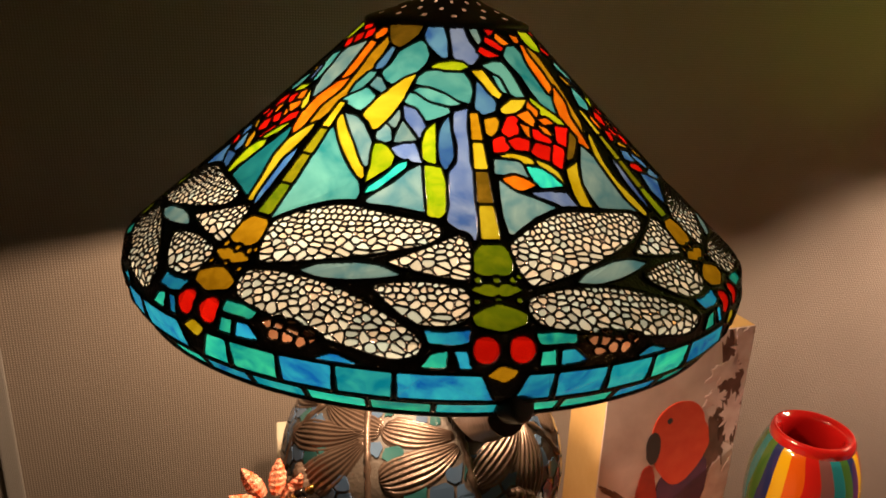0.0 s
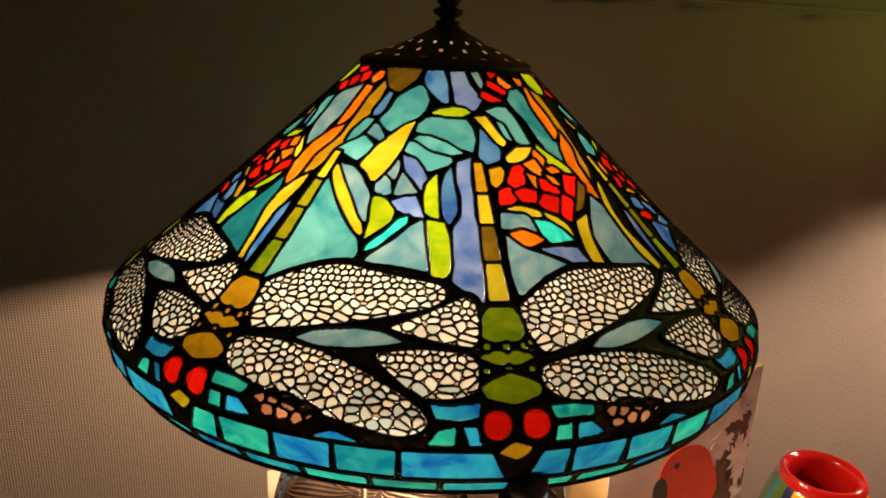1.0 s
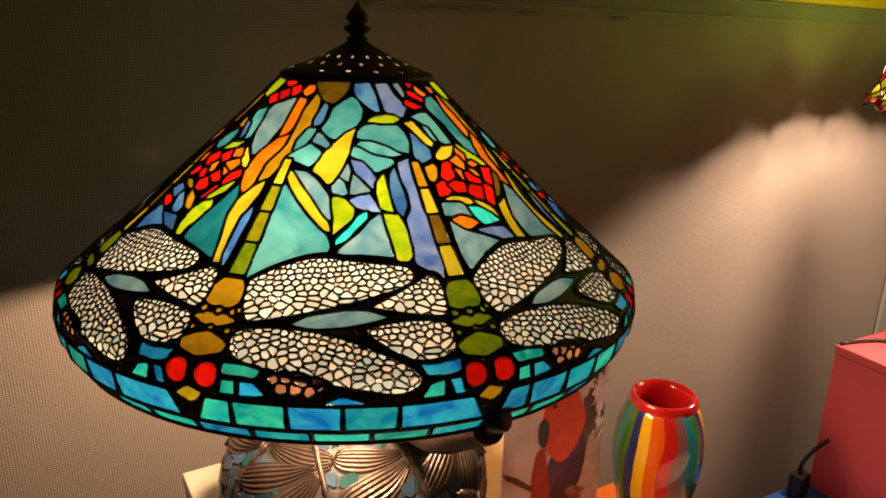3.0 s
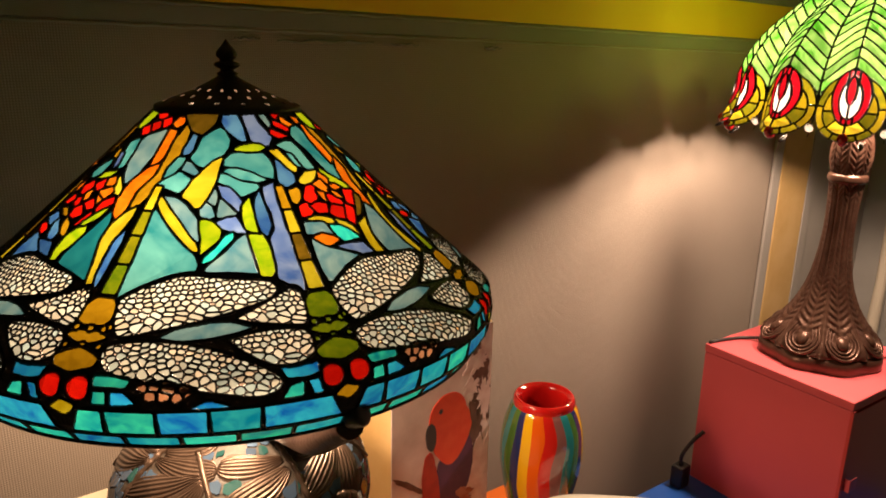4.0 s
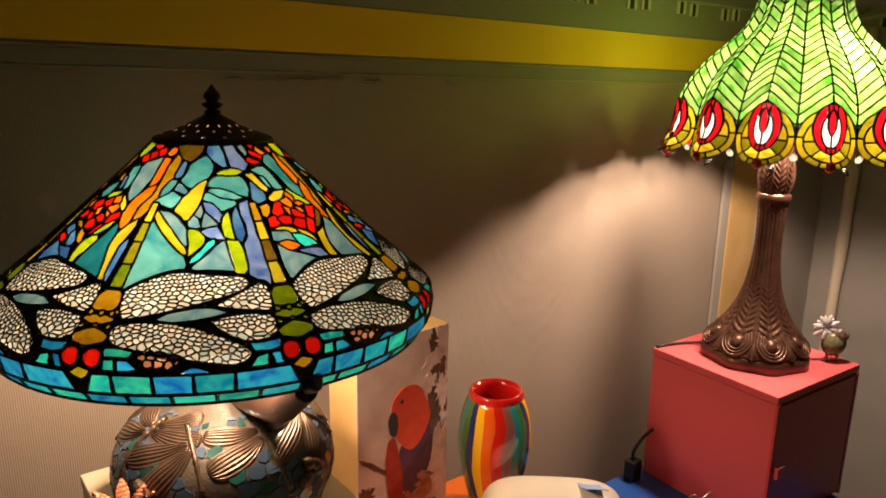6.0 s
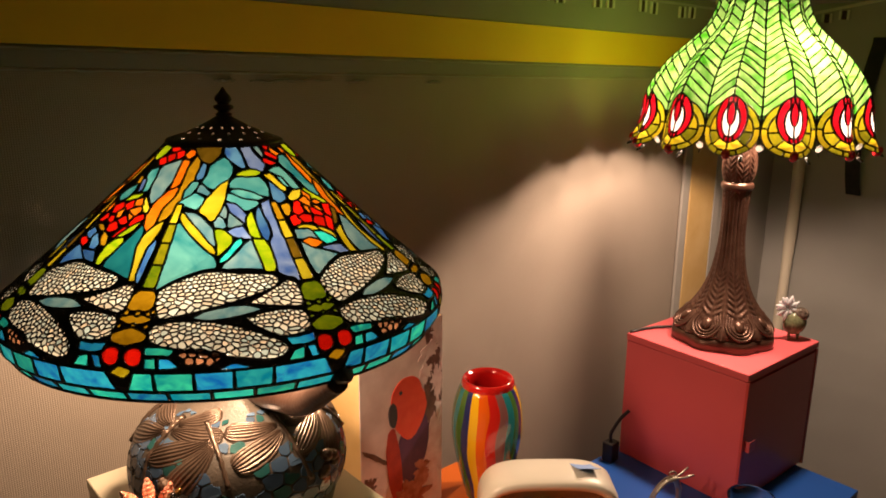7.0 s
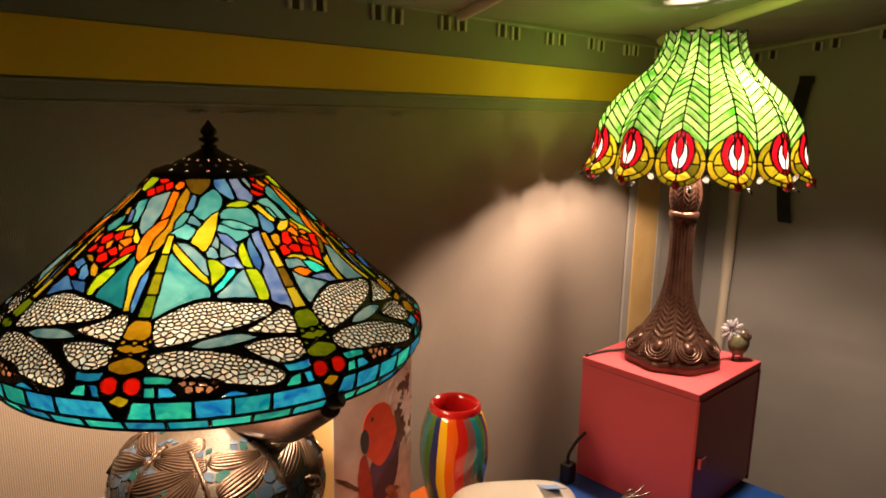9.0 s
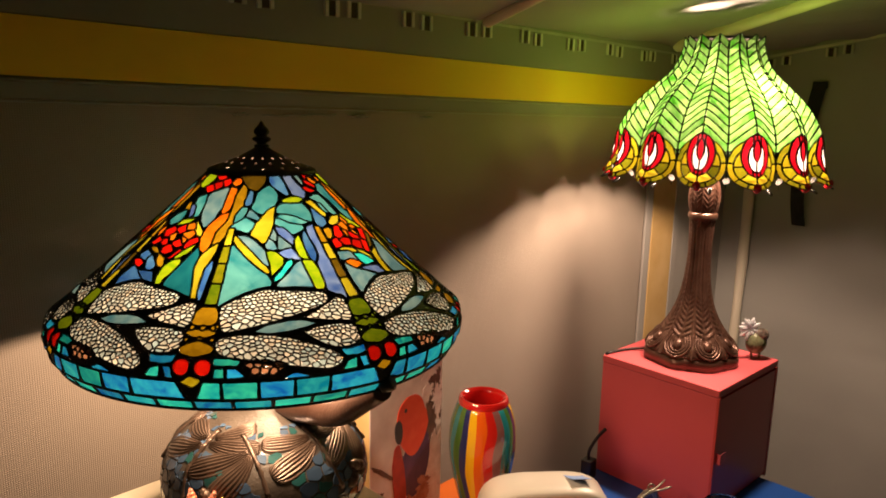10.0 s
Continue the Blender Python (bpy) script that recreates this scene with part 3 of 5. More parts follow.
        area = np.sum(P[:, 0] * np.roll(P[:, 1], -1) - np.roll(P[:, 0], -1) * P[:, 1])
        if area < 0:
            N = -N
        for d, h in ((-0.12, -0.0004), (width * 0.30, rise), (width * 0.75, rise), (width * 1.15, -0.0003)):
            for i in range(n):
                verts.append(self.place(P[i, 0] + N[i, 0] * d / k[i], P[i, 1] + N[i, 1] * d, h, turn))
        for c in range(3):
            faces += [(c * n + i, c * n + (i + 1) % n, (c + 1) * n + (i + 1) % n, (c + 1) * n + i) for i in range(n)]
        return verts, faces

    def sheet(self, loop, turn=0.0, off=0.0):
        return [self.place(u, s, off, turn) for u, s in loop], [tuple(range(len(loop)))]


def hull(pts):
    pts = sorted(set(pts))
    def half(seq):
        out = []
        for p in seq:
            while len(out) > 1 and (out[-1][0] - out[-2][0]) * (p[1] - out[-2][1]) - (out[-1][1] - out[-2][1]) * (p[0] - out[-2][0]) <= 0:
                out.pop()
            out.append(p)
        return out
    a, b = half(pts), half(reversed(pts))
    return a[:-1] + b[:-1]


def clipped(poly, px, py, nx, ny):
    """The part of a convex polygon with (p - (px, py)) . n below zero."""
    out = []
    for (x0, y0), (x1, y1) in zip(poly, poly[1:] + poly[:1]):
        d0, d1 = (x0 - px) * nx + (y0 - py) * ny, (x1 - px) * nx + (y1 - py) * ny
        if d0 <= 0:
            out.append((x0, y0))
        if (d0 < 0) != (d1 < 0) and d0 != d1:
            t = d0 / (d0 - d1)
            out.append((x0 + (x1 - x0) * t, y0 + (y1 - y0) * t))
    return out


def inset_hull(poly, gap):
    out = poly
    cx, cy = sum(p[0] for p in poly) / len(poly), sum(p[1] for p in poly) / len(poly)
    for (x0, y0), (x1, y1) in zip(poly, poly[1:] + poly[:1]):
        nx, ny = y1 - y0, x0 - x1
        L = math.hypot(nx, ny)
        if L < 1e-6:
            continue
        nx, ny = nx / L, ny / L
        if (cx - x0) * nx + (cy - y0) * ny > 0:
            nx, ny = -nx, -ny
        out = clipped(out, x0 - nx * gap, y0 - ny * gap, nx, ny)
    return out


def rounded_loop(loop, cut=0.25):
    """Corner cutting, once."""
    out = []
    for (x0, y0), (x1, y1) in zip(loop, loop[1:] + loop[:1]):
        out += [(x0 + (x1 - x0) * q, y0 + (y1 - y0) * q) for q in (cut, 1 - cut)]
    return out


def wing_cells(poly, dx, dy, lead, rng, lean):
    """Random cells in a wing, each as its full and its glass outline."""
    xs, ys = [p[0] for p in poly], [p[1] for p in poly]
    seeds = []
    y, row = min(ys) - dy, 0
    ca, sa = math.cos(lean), math.sin(lean)
    cx, cy = (min(xs) + max(xs)) / 2, (min(ys) + max(ys)) / 2
    span = max(max(xs) - min(xs), max(ys) - min(ys))
    j = -int(span / dy)
    while j < span / dy:
        low = 0.5 + 0.5 * j * dy / (span * 0.18) if abs(j * dy) < span * 0.18 else (1.0 if j > 0 else 0.0)
        step = dx * (0.78 + 1.75 * max(0.0, low) ** 1.6)
        loose = 1 - 0.7 * max(0.0, low)
        i = -span
        while i < span:
            x, y = i + (j % 2) * step / 2 + rng.uniform(-0.30, 0.30) * step * (0.4 + 0.6 * loose), j * dy + rng.uniform(-0.28, 0.28) * dy * loose
            seeds.append((cx + x * ca - y * sa, cy + x * sa + y * ca))
            i += step
        j += 1
    inner = inset_hull(poly, 0.3)
    keep = []
    S = np.array(seeds)
    for x, y in seeds:
        cell = inner
        near = S[np.argsort((S[:, 0] - x) ** 2 + (S[:, 1] - y) ** 2)[1:15]]
        planes = []
        for a, b in near:
            L = math.hypot(a - x, b - y)
            nx, ny = (a - x) / L, (b - y) / L
            planes.append(((x + a) / 2, (y + b) / 2, nx, ny))
            cell = clipped(cell, *planes[-1])
            if len(cell) < 3:
                break
        if len(cell) < 3:
            continue
        cell = [p for i, p in enumerate(cell) if math.hypot(p[0] - cell[i - 1][0], p[1] - cell[i - 1][1]) > 0.12]
        if len(cell) < 3:
            continue
        pane = inset_hull(cell, lead)
        pane = [p for i, p in enumerate(pane) if math.hypot(p[0] - pane[i - 1][0], p[1] - pane[i - 1][1]) > 0.15]
        if len(pane) < 3:
            keep.append((cell, None))
            continue
        keep.append((cell, rounded_loop(pane)))
    return keep


# ---- dragonfly lamp ----
LAMP = (0.281, 0.626, 1.030)
STEP, FIRST = 45.0, 220.9
# the shade sits a little askew on its base
SHADE_POSE = Matrix.Translation((0.0010, 0.0043, 0.3949)) @ Euler((-0.0122, 0.0225, 0)).to_matrix().to_4x4() @ Matrix.Diagonal((1.0027, 1.0027, 1, 1)) @ Matrix.Translation((0, 0, -0.3965))
SLOPE = [(0.0525, 0.3965), (0.078, 0.3725), (0.150, 0.3065), (0.2095, 0.2555), (0.2118, 0.242), (0.2098, 0.230), (0.2000, 0.216)]
shade_panel = Panel(SLOPE, -180.0, 180.0, s0=-13.1)
rng = random.Random(7)


def field_a(p, d):
    """Reeds and pale water between two dragonflies."""
    p.pane(d, "brown", (-5.8, -10), (20.8, -12), (19.3, -2), (11.9, 10), (5.2, 7), (-0.2, -1))
    p.pane(d, "blue", (22.1, -10), (33.3, -11), (36.1, 0), (36.6, 15), (33.5, 16), (28.5, 10), (23.6, 3), (21.4, -3))
    p.pane(d, "lav", (35.3, -10), (46.0, -11), (47.5, -1), (52.3, 11), (46.7, 21), (37.9, 15), (37.1, 5))
    p.pane(d, "blue", (6.0, 7), (9.8, 10), (9.5, 23), (8.4, 27), (4.8, 29), (3.4, 24))
    p.pane(d, "teal", (21.4, 1), (25.3, 5), (27.8, 13), (26.8, 21), (21.2, 34), (16.0, 39), (12.8, 37), (8.0, 30), (10.2, 22), (11.3, 12), (15.8, 6))
    p.pane(d, "lime", (27.8, 22), (32.0, 18), (38.4, 16), (42.9, 17), (45.9, 21), (40.8, 25), (36.0, 27), (31.9, 26))
    p.pane(d, "teal", (27.2, 25), (31.6, 24), (35.0, 25), (43.1, 25), (45.3, 32), (45.8, 40), (43.7, 50), (39.3, 47), (34.7, 42), (29.9, 39), (23.6, 37), (23.7, 31))
    p.pane(d, "teal", (25.4, 38), (29.4, 38), (35.5, 42), (41.7, 50), (36.9, 52), (32.3, 51), (27.5, 47), (23.1, 42))
    p.pane(d, "teal", (21.3, 42), (25.2, 43), (30.2, 49), (37.0, 52), (37.7, 57), (30.1, 64), (27.4, 59), (24.1, 53), (19.9, 49))
    p.pane(d, "lav", (21.4, 52), (26.3, 54), (29.1, 61), (30.9, 68), (29.1, 77), (26.2, 69), (23.2, 63))
    p.pane(d, "pale", (19.2, 49), (22.2, 58), (22.7, 64), (21.9, 71), (18.1, 67), (17.0, 64), (18.0, 58))
    p.pane(d, "pale", (22.7, 62), (25.5, 68), (28.9, 77), (25.7, 80), (21.8, 80), (21.9, 72))
    p.pane(d, "pale", (17.6, 65), (20.9, 70), (22.1, 79), (20.1, 81), (17.0, 79), (16.2, 73))
    p.pane(d, "lav", (20.8, 84), (24.8, 79), (28.1, 78), (29.4, 84), (31.1, 93), (27.0, 92), (24.0, 89))
    p.pane(d, "yel", (24.3, 27), (22.8, 37), (21.8, 48), (19.6, 61), (16.9, 72), (15.1, 73), (12.7, 67), (9.4, 63), (10.6, 53), (14.3, 42), (19.0, 32))
    p.pane(d, "teal", (6.2, 41), (12.0, 48), (10.8, 55), (8.7, 61), (1.1, 56), (-1.5, 54), (2.5, 46))
    p.pane(d, "pale", (6.8, 32), (9.9, 33), (14.7, 42), (13.1, 46), (9.2, 43), (6.0, 41))
    p.pane(d, "teal", (2.7, 29), (7.3, 29), (6.9, 35), (4.7, 44), (0.0, 50), (-0.2, 40))
    p.pane(d, "yel", (0.4, 61), (5.2, 65), (9.5, 75), (14.3, 88), (17.2, 98), (19.0, 108), (16.2, 105), (12.1, 95), (7.5, 84), (2.9, 72))
    p.pane(d, "pale", (2.9, 62), (8.3, 63), (12.5, 69), (16.7, 80), (18.2, 89), (18.4, 100), (16.1, 96), (11.9, 83), (6.9, 71))
    p.pane(d, "lime", (16.9, 81), (19.1, 80), (21.2, 82), (24.0, 89), (23.6, 96), (21.3, 102), (18.2, 110), (18.1, 96), (17.3, 88))
    p.pane(d, "aqua", (27.2, 90), (27.3, 96), (24.7, 103), (21.9, 112), (18.9, 116), (19.2, 110), (22.1, 102), (24.5, 93))
    p.pane(d, "teal", (1.9, 71), (5.0, 78), (7.7, 85), (11.3, 94), (14.7, 102), (17.6, 108), (18.7, 115), (18.3, 120), (14.2, 122), (11.4, 126), (6.3, 138), (2.1, 141), (1.5, 127), (1.3, 111), (1.1, 102), (-0.4, 85))
    p.pane(d, "pale", (30.2, 92), (31.7, 99), (32.6, 113), (32.7, 124), (28.3, 122), (24.0, 121), (19.6, 122), (20.0, 117), (21.9, 112), (24.8, 105), (27.3, 97))
    p.pane(d, "lime", (30.6, 92), (35.2, 93), (36.4, 102), (36.8, 112), (36.6, 122), (35.3, 127), (32.6, 126), (32.0, 113), (31.2, 102))
    p.pane(d, "lime", (33.1, 61), (33.6, 73), (33.9, 84), (34.2, 93), (32.0, 92), (30.1, 89), (29.4, 79), (29.7, 70))
    p.pane(d, "blue", (36.9, 56), (37.7, 67), (38.2, 78), (38.4, 87), (36.2, 97), (34.4, 91), (33.7, 80), (33.6, 71), (34.4, 64))
    p.pane(d, "lav", (37.7, 55), (43.3, 51), (42.3, 64), (42.4, 78), (42.2, 90), (42.9, 97), (42.7, 109), (42.6, 121), (42.6, 131), (41.9, 141), (38.6, 133), (36.3, 128), (36.7, 118), (36.6, 109), (36.5, 97), (38.5, 90), (38.8, 78), (37.5, 68))
    p.pane(d, "blue", (47.0, 30), (50.9, 37), (53.5, 47), (52.2, 54), (47.1, 58), (44.5, 52))


def field_r(p, d):
    """Red blossom beside the stem, orange reed."""
    p.pane(d, "pale", (2.6, -10), (9.6, -11), (10.6, -1), (6.9, 5), (4.7, -2))
    p.pane(d, "red", (12.3, -11), (23.6, -10), (14.5, -3))
    p.pane(d, "red", (12.4, -5), (24.0, 3), (18.9, 9), (10.1, 1))
    p.pane(d, "red", (7.7, 3), (18.9, 12), (10.0, 14), (5.0, 9))
    p.pane(d, "ora", (21.0, -9), (29.1, 2), (22.0, 4), (17.4, -2))
    p.pane(d, "ora", (30.0, -8), (39.2, -5), (36.7, 3), (30.7, 1))
    p.pane(d, "yel", (-0.1, 23), (6.6, 22), (9.6, 34), (11.8, 41), (9.4, 46), (6.6, 42), (3.7, 32))
    p.pane(d, "teal", (5.2, 19), (12.8, 15), (17.4, 16), (19.7, 24), (20.4, 35), (20.9, 45), (16.6, 45), (12.8, 39), (12.8, 29), (8.2, 23))
    p.pane(d, "teal", (8.9, 25), (13.0, 28), (14.3, 43), (10.7, 39))
    p.pane(d, "teal", (30.3, 2), (32.2, 7), (33.7, 18), (35.4, 32), (34.0, 42), (30.5, 58), (25.8, 52), (23.8, 39), (22.9, 27), (19.4, 16), (18.6, 11), (23.9, 3))
    p.pane(d, "ora", (34.8, -0), (40.1, 3), (41.1, 15), (41.7, 26), (38.1, 37), (32.3, 43), (31.7, 31), (31.1, 16))
    p.pane(d, "amber", (39.9, -3), (45.6, 3), (45.9, 15), (43.9, 37), (41.6, 54), (40.4, 64), (36.4, 76), (35.5, 61), (37.9, 43), (39.3, 23), (37.9, 10))
    p.pane(d, "ora", (39.9, 33), (39.9, 48), (36.6, 59), (36.3, 71), (35.4, 86), (31.9, 81), (29.4, 68), (30.5, 58), (32.4, 47))
    p.pane(d, "lime", (41.0, -10), (59.0, -9), (56.6, 3), (51.2, 10), (43.4, 7), (40.1, -1))
    p.pane(d, "yel", (10.0, 49), (14.1, 44), (21.7, 44), (16.3, 53), (12.2, 57), (8.3, 56), (8.3, 52))
    p.pane(d, "lime", (22.3, 41), (25.9, 50), (29.0, 56), (31.1, 61), (31.6, 67), (26.7, 65), (22.8, 58), (20.5, 49))
    p.pane(d, "ora", (20.4, 45), (23.5, 54), (21.0, 60), (17.3, 54))
    p.pane(d, "red", (9.9, 57), (15.0, 55), (12.5, 71), (7.3, 74), (6.4, 68))
    p.pane(d, "amber", (2.0, 59), (6.6, 57), (7.7, 61), (6.2, 68), (3.6, 73), (1.8, 70))
    p.pane(d, "ora", (13.0, 56), (19.2, 52), (20.4, 61), (18.1, 67), (15.4, 62))
    p.pane(d, "ora", (13.1, 61), (17.6, 65), (16.8, 76), (14.0, 72))
    p.pane(d, "red", (17.0, 65), (22.3, 69), (22.5, 78), (17.7, 78), (15.8, 73))
    p.pane(d, "ora", (20.2, 59), (24.8, 58), (27.4, 64), (21.9, 65))
    p.pane(d, "ora", (18.9, 62), (23.1, 66), (24.3, 74), (20.6, 71))
    p.pane(d, "red", (26.0, 64), (32.6, 67), (26.8, 83), (23.0, 77))
    p.pane(d, "red", (3.5, 73), (7.3, 70), (9.4, 78), (6.9, 83), (2.9, 84))
    p.pane(d, "red", (7.5, 74), (11.4, 71), (15.4, 74), (13.7, 83), (9.2, 82))
    p.pane(d, "red", (16.5, 75), (21.4, 79), (19.0, 91), (15.4, 88), (13.2, 83))
    p.pane(d, "red", (22.2, 76), (25.6, 82), (20.8, 97), (18.3, 91))
    p.pane(d, "brown", (31.2, 68), (32.9, 75), (26.6, 89), (22.7, 91))
    p.pane(d, "yel", (3.7, 85), (7.9, 82), (12.3, 85), (15.5, 91), (11.2, 92), (7.8, 89))
    p.pane(d, "yel", (13.5, 86), (17.6, 91), (19.8, 97), (20.1, 107), (16.6, 102), (14.6, 95))
    p.pane(d, "pale", (2.8, 86), (9.6, 88), (11.8, 96), (11.4, 101), (7.4, 99), (2.1, 98))
    p.pane(d, "aqua", (10.5, 91), (14.8, 93), (17.6, 99), (19.6, 107), (12.8, 108), (11.3, 102))
    p.pane(d, "ora", (3.6, 99), (7.4, 97), (10.1, 100), (12.4, 105), (8.4, 109), (5.2, 108))
    p.pane(d, "lav", (9.0, 109), (14.0, 108), (19.2, 110), (19.9, 116), (21.2, 122), (17.2, 122), (14.6, 117), (11.3, 113))
    p.pane(d, "pale", (3.0, 99), (6.5, 108), (10.3, 112), (15.6, 120), (12.3, 123), (8.9, 126), (6.6, 132), (5.0, 136), (2.9, 136), (2.4, 125), (2.4, 113))
    p.pane(d, "yel", (27.6, 90), (25.4, 100), (24.5, 108), (24.2, 117), (24.2, 124), (20.6, 122), (20.3, 112), (21.1, 101), (21.8, 95))
    p.pane(d, "pale", (32.1, 79), (34.5, 88), (36.5, 101), (37.5, 115), (37.8, 132), (31.4, 127), (25.5, 125), (24.7, 117), (24.5, 106), (27.0, 94))
    p.pane(d, "yel", (41.3, 69), (39.7, 79), (37.4, 94), (37.4, 107), (39.1, 120), (40.0, 136), (37.4, 135), (35.3, 121), (34.7, 103), (34.6, 89), (37.0, 77))
    p.pane(d, "lav", (41.8, 88), (43.5, 99), (42.9, 119), (41.9, 137), (40.8, 128), (39.7, 109))


def field_l(p, d):
    """Red blossom away from the stem, broad orange reed towards it."""
    p.pane(d, "red", (11.3, -8), (23.3, -10), (29.5, -3), (18.3, -2))
    p.pane(d, "red", (21.7, -2), (29.9, -7), (35.0, 0), (31.0, 5), (27.0, 6))
    p.pane(d, "red", (13.8, 2), (22.9, -3), (27.7, 5), (21.4, 11))
    p.pane(d, "red", (7.6, 7), (15.2, 2), (21.9, 11), (15.3, 15))
    p.pane(d, "ora", (33.3, 0), (36.2, -7), (42.7, -7), (43.7, 0), (38.7, 5))
    p.pane(d, "pale", (31.6, 5), (35.5, 6), (36.2, 25), (34.4, 38), (33.4, 52), (29.8, 57), (25.5, 48), (22.5, 38), (18.2, 20), (19.7, 13))
    p.pane(d, "teal", (9.1, 20), (17.5, 15), (21.2, 28), (22.9, 43), (19.5, 46), (13.7, 34))
    p.pane(d, "ora", (34.1, 4), (41.5, 6), (41.7, 18), (41.0, 34), (35.8, 41), (34.9, 22))
    p.pane(d, "amber", (44.7, -1), (49.6, 6), (49.7, 21), (47.2, 42), (43.8, 62), (41.2, 74), (37.3, 75), (36.6, 62), (40.3, 48), (41.6, 33), (41.2, 14))
    p.pane(d, "ora", (41.5, 35), (41.3, 46), (37.6, 60), (37.8, 76), (36.0, 86), (33.0, 80), (30.6, 67), (31.5, 53), (35.6, 40))
    p.pane(d, "yel", (23.5, 47), (30.8, 60), (31.4, 67), (27.4, 65), (24.7, 56))
    p.pane(d, "lime", (10.5, 58), (12.8, 49), (22.4, 45), (19.4, 53))
    p.pane(d, "amber", (4.2, 29), (8.1, 26), (13.1, 39), (13.4, 50), (10.8, 50))
    p.pane(d, "lav", (9.2, 29), (14.7, 31), (18.2, 42), (15.9, 48))
    p.pane(d, "teal", (9.8, 36), (12.5, 44), (11.6, 53), (6.5, 59), (1.3, 53), (3.6, 44))
    p.pane(d, "red", (11.1, 57), (15.2, 62), (13.7, 71), (8.9, 72), (5.8, 64))
    p.pane(d, "ora", (5.5, 56), (6.1, 68), (4.3, 76), (1.2, 66))
    p.pane(d, "red", (19.0, 52), (21.3, 63), (17.4, 67), (13.3, 60))
    p.pane(d, "ora", (18.7, 53), (23.3, 50), (26.3, 59), (20.6, 61))
    p.pane(d, "ora", (12.5, 69), (16.5, 63), (18.1, 74), (15.1, 76))
    p.pane(d, "ora", (18.8, 65), (25.1, 59), (27.9, 64), (25.7, 72))
    p.pane(d, "red", (20.3, 70), (24.6, 79), (21.4, 82), (16.6, 77))
    p.pane(d, "ora", (19.1, 66), (25.4, 71), (23.9, 77))
    p.pane(d, "red", (25.3, 71), (30.0, 66), (31.8, 74), (26.7, 84), (24.7, 79))
    p.pane(d, "red", (7.0, 75), (13.4, 72), (16.9, 83), (12.0, 81))
    p.pane(d, "red", (3.6, 82), (5.9, 71), (10.8, 76), (7.6, 83))
    p.pane(d, "red", (13.7, 82), (17.2, 77), (21.9, 86), (18.1, 91), (14.7, 89))
    p.pane(d, "red", (20.1, 97), (23.6, 81), (26.3, 83), (24.6, 92))
    p.pane(d, "amber", (5.4, 85), (10.5, 83), (15.5, 90), (11.9, 91))
    p.pane(d, "lime", (31.4, 73), (29.9, 85), (25.1, 95), (23.3, 92), (26.5, 82))
    p.pane(d, "amber", (14.4, 89), (19.5, 94), (22.3, 105), (18.5, 104), (15.5, 97))
    p.pane(d, "red", (2.3, 102), (6.7, 98), (11.0, 104), (10.1, 109), (7.0, 109))
    p.pane(d, "blue", (3.1, 96), (5.9, 88), (11.1, 92), (10.4, 101), (6.9, 100))
    p.pane(d, "blue", (10.1, 98), (11.5, 92), (18.0, 103), (17.6, 110), (13.5, 109))
    p.pane(d, "lime", (27.2, 92), (28.7, 98), (27.5, 108), (25.5, 115), (25.3, 122), (22.8, 123), (21.4, 115), (21.3, 103), (23.6, 95))
    p.pane(d, "deep", (32.3, 77), (34.6, 85), (35.9, 98), (38.1, 116), (38.9, 133), (32.9, 127), (26.3, 123), (26.0, 116), (27.9, 102), (30.1, 89))
    p.pane(d, "yel", (41.3, 71), (41.5, 82), (39.8, 98), (39.9, 110), (40.6, 127), (40.7, 140), (38.5, 136), (36.7, 116), (34.8, 101), (35.0, 88), (37.7, 78))
    p.pane(d, "blue", (41.4, 89), (42.3, 100), (42.0, 115), (41.9, 130), (41.6, 141), (39.8, 128), (39.3, 113), (39.2, 100))
    p.pane(d, "blue", (5.9, 107), (11.8, 112), (17.6, 121), (15.7, 128), (9.4, 136), (5.6, 137), (3.5, 122))
    p.pane(d, "blue", (9.8, 111), (18.7, 109), (22.0, 122), (18.7, 123))


# each wing: millimetres to a degree, then its outline in degrees and millimetres from the body's axis
WINGS = {
    "upper_long": (2.95, [(2.9, 143), (4.4, 138), (8.4, 130), (13.8, 123.5), (18.5, 122), (26.6, 126), (32, 127.5), (35.3, 129.5), (35.9, 137), (33.4, 143), (27.7, 148), (16, 158.5), (9.1, 164), (5.0, 168)]),
    "lower_long": (3.35, [(4.2, 172), (8, 168.5), (13.5, 167.5), (21, 170.5), (28.6, 182), (33.1, 192), (33.9, 199), (32.5, 204), (29.5, 206), (23.1, 200), (13.6, 194), (6, 189), (4.1, 181)]),
    "upper_short": (3.0, [(-3.4, 139), (-3.6, 163), (-7, 162), (-17.2, 155.5), (-17.5, 153), (-8.9, 142), (-7.2, 137), (-5.2, 135)]),
    "lower_short": (3.25, [(-3.8, 165.5), (-3.9, 180), (-5.2, 185.5), (-8, 188), (-11.8, 187.5), (-13.9, 183), (-19.4, 168), (-16.6, 165), (-10.8, 162.5)]),
}


def wing_shape(k, pts):
    """A wing's outline in millimetres, convex and rounded."""
    return hull([(round(x, 3), round(y, 3)) for x, y in rounded_loop(rounded_loop([(u * k, v) for u, v in pts]))])


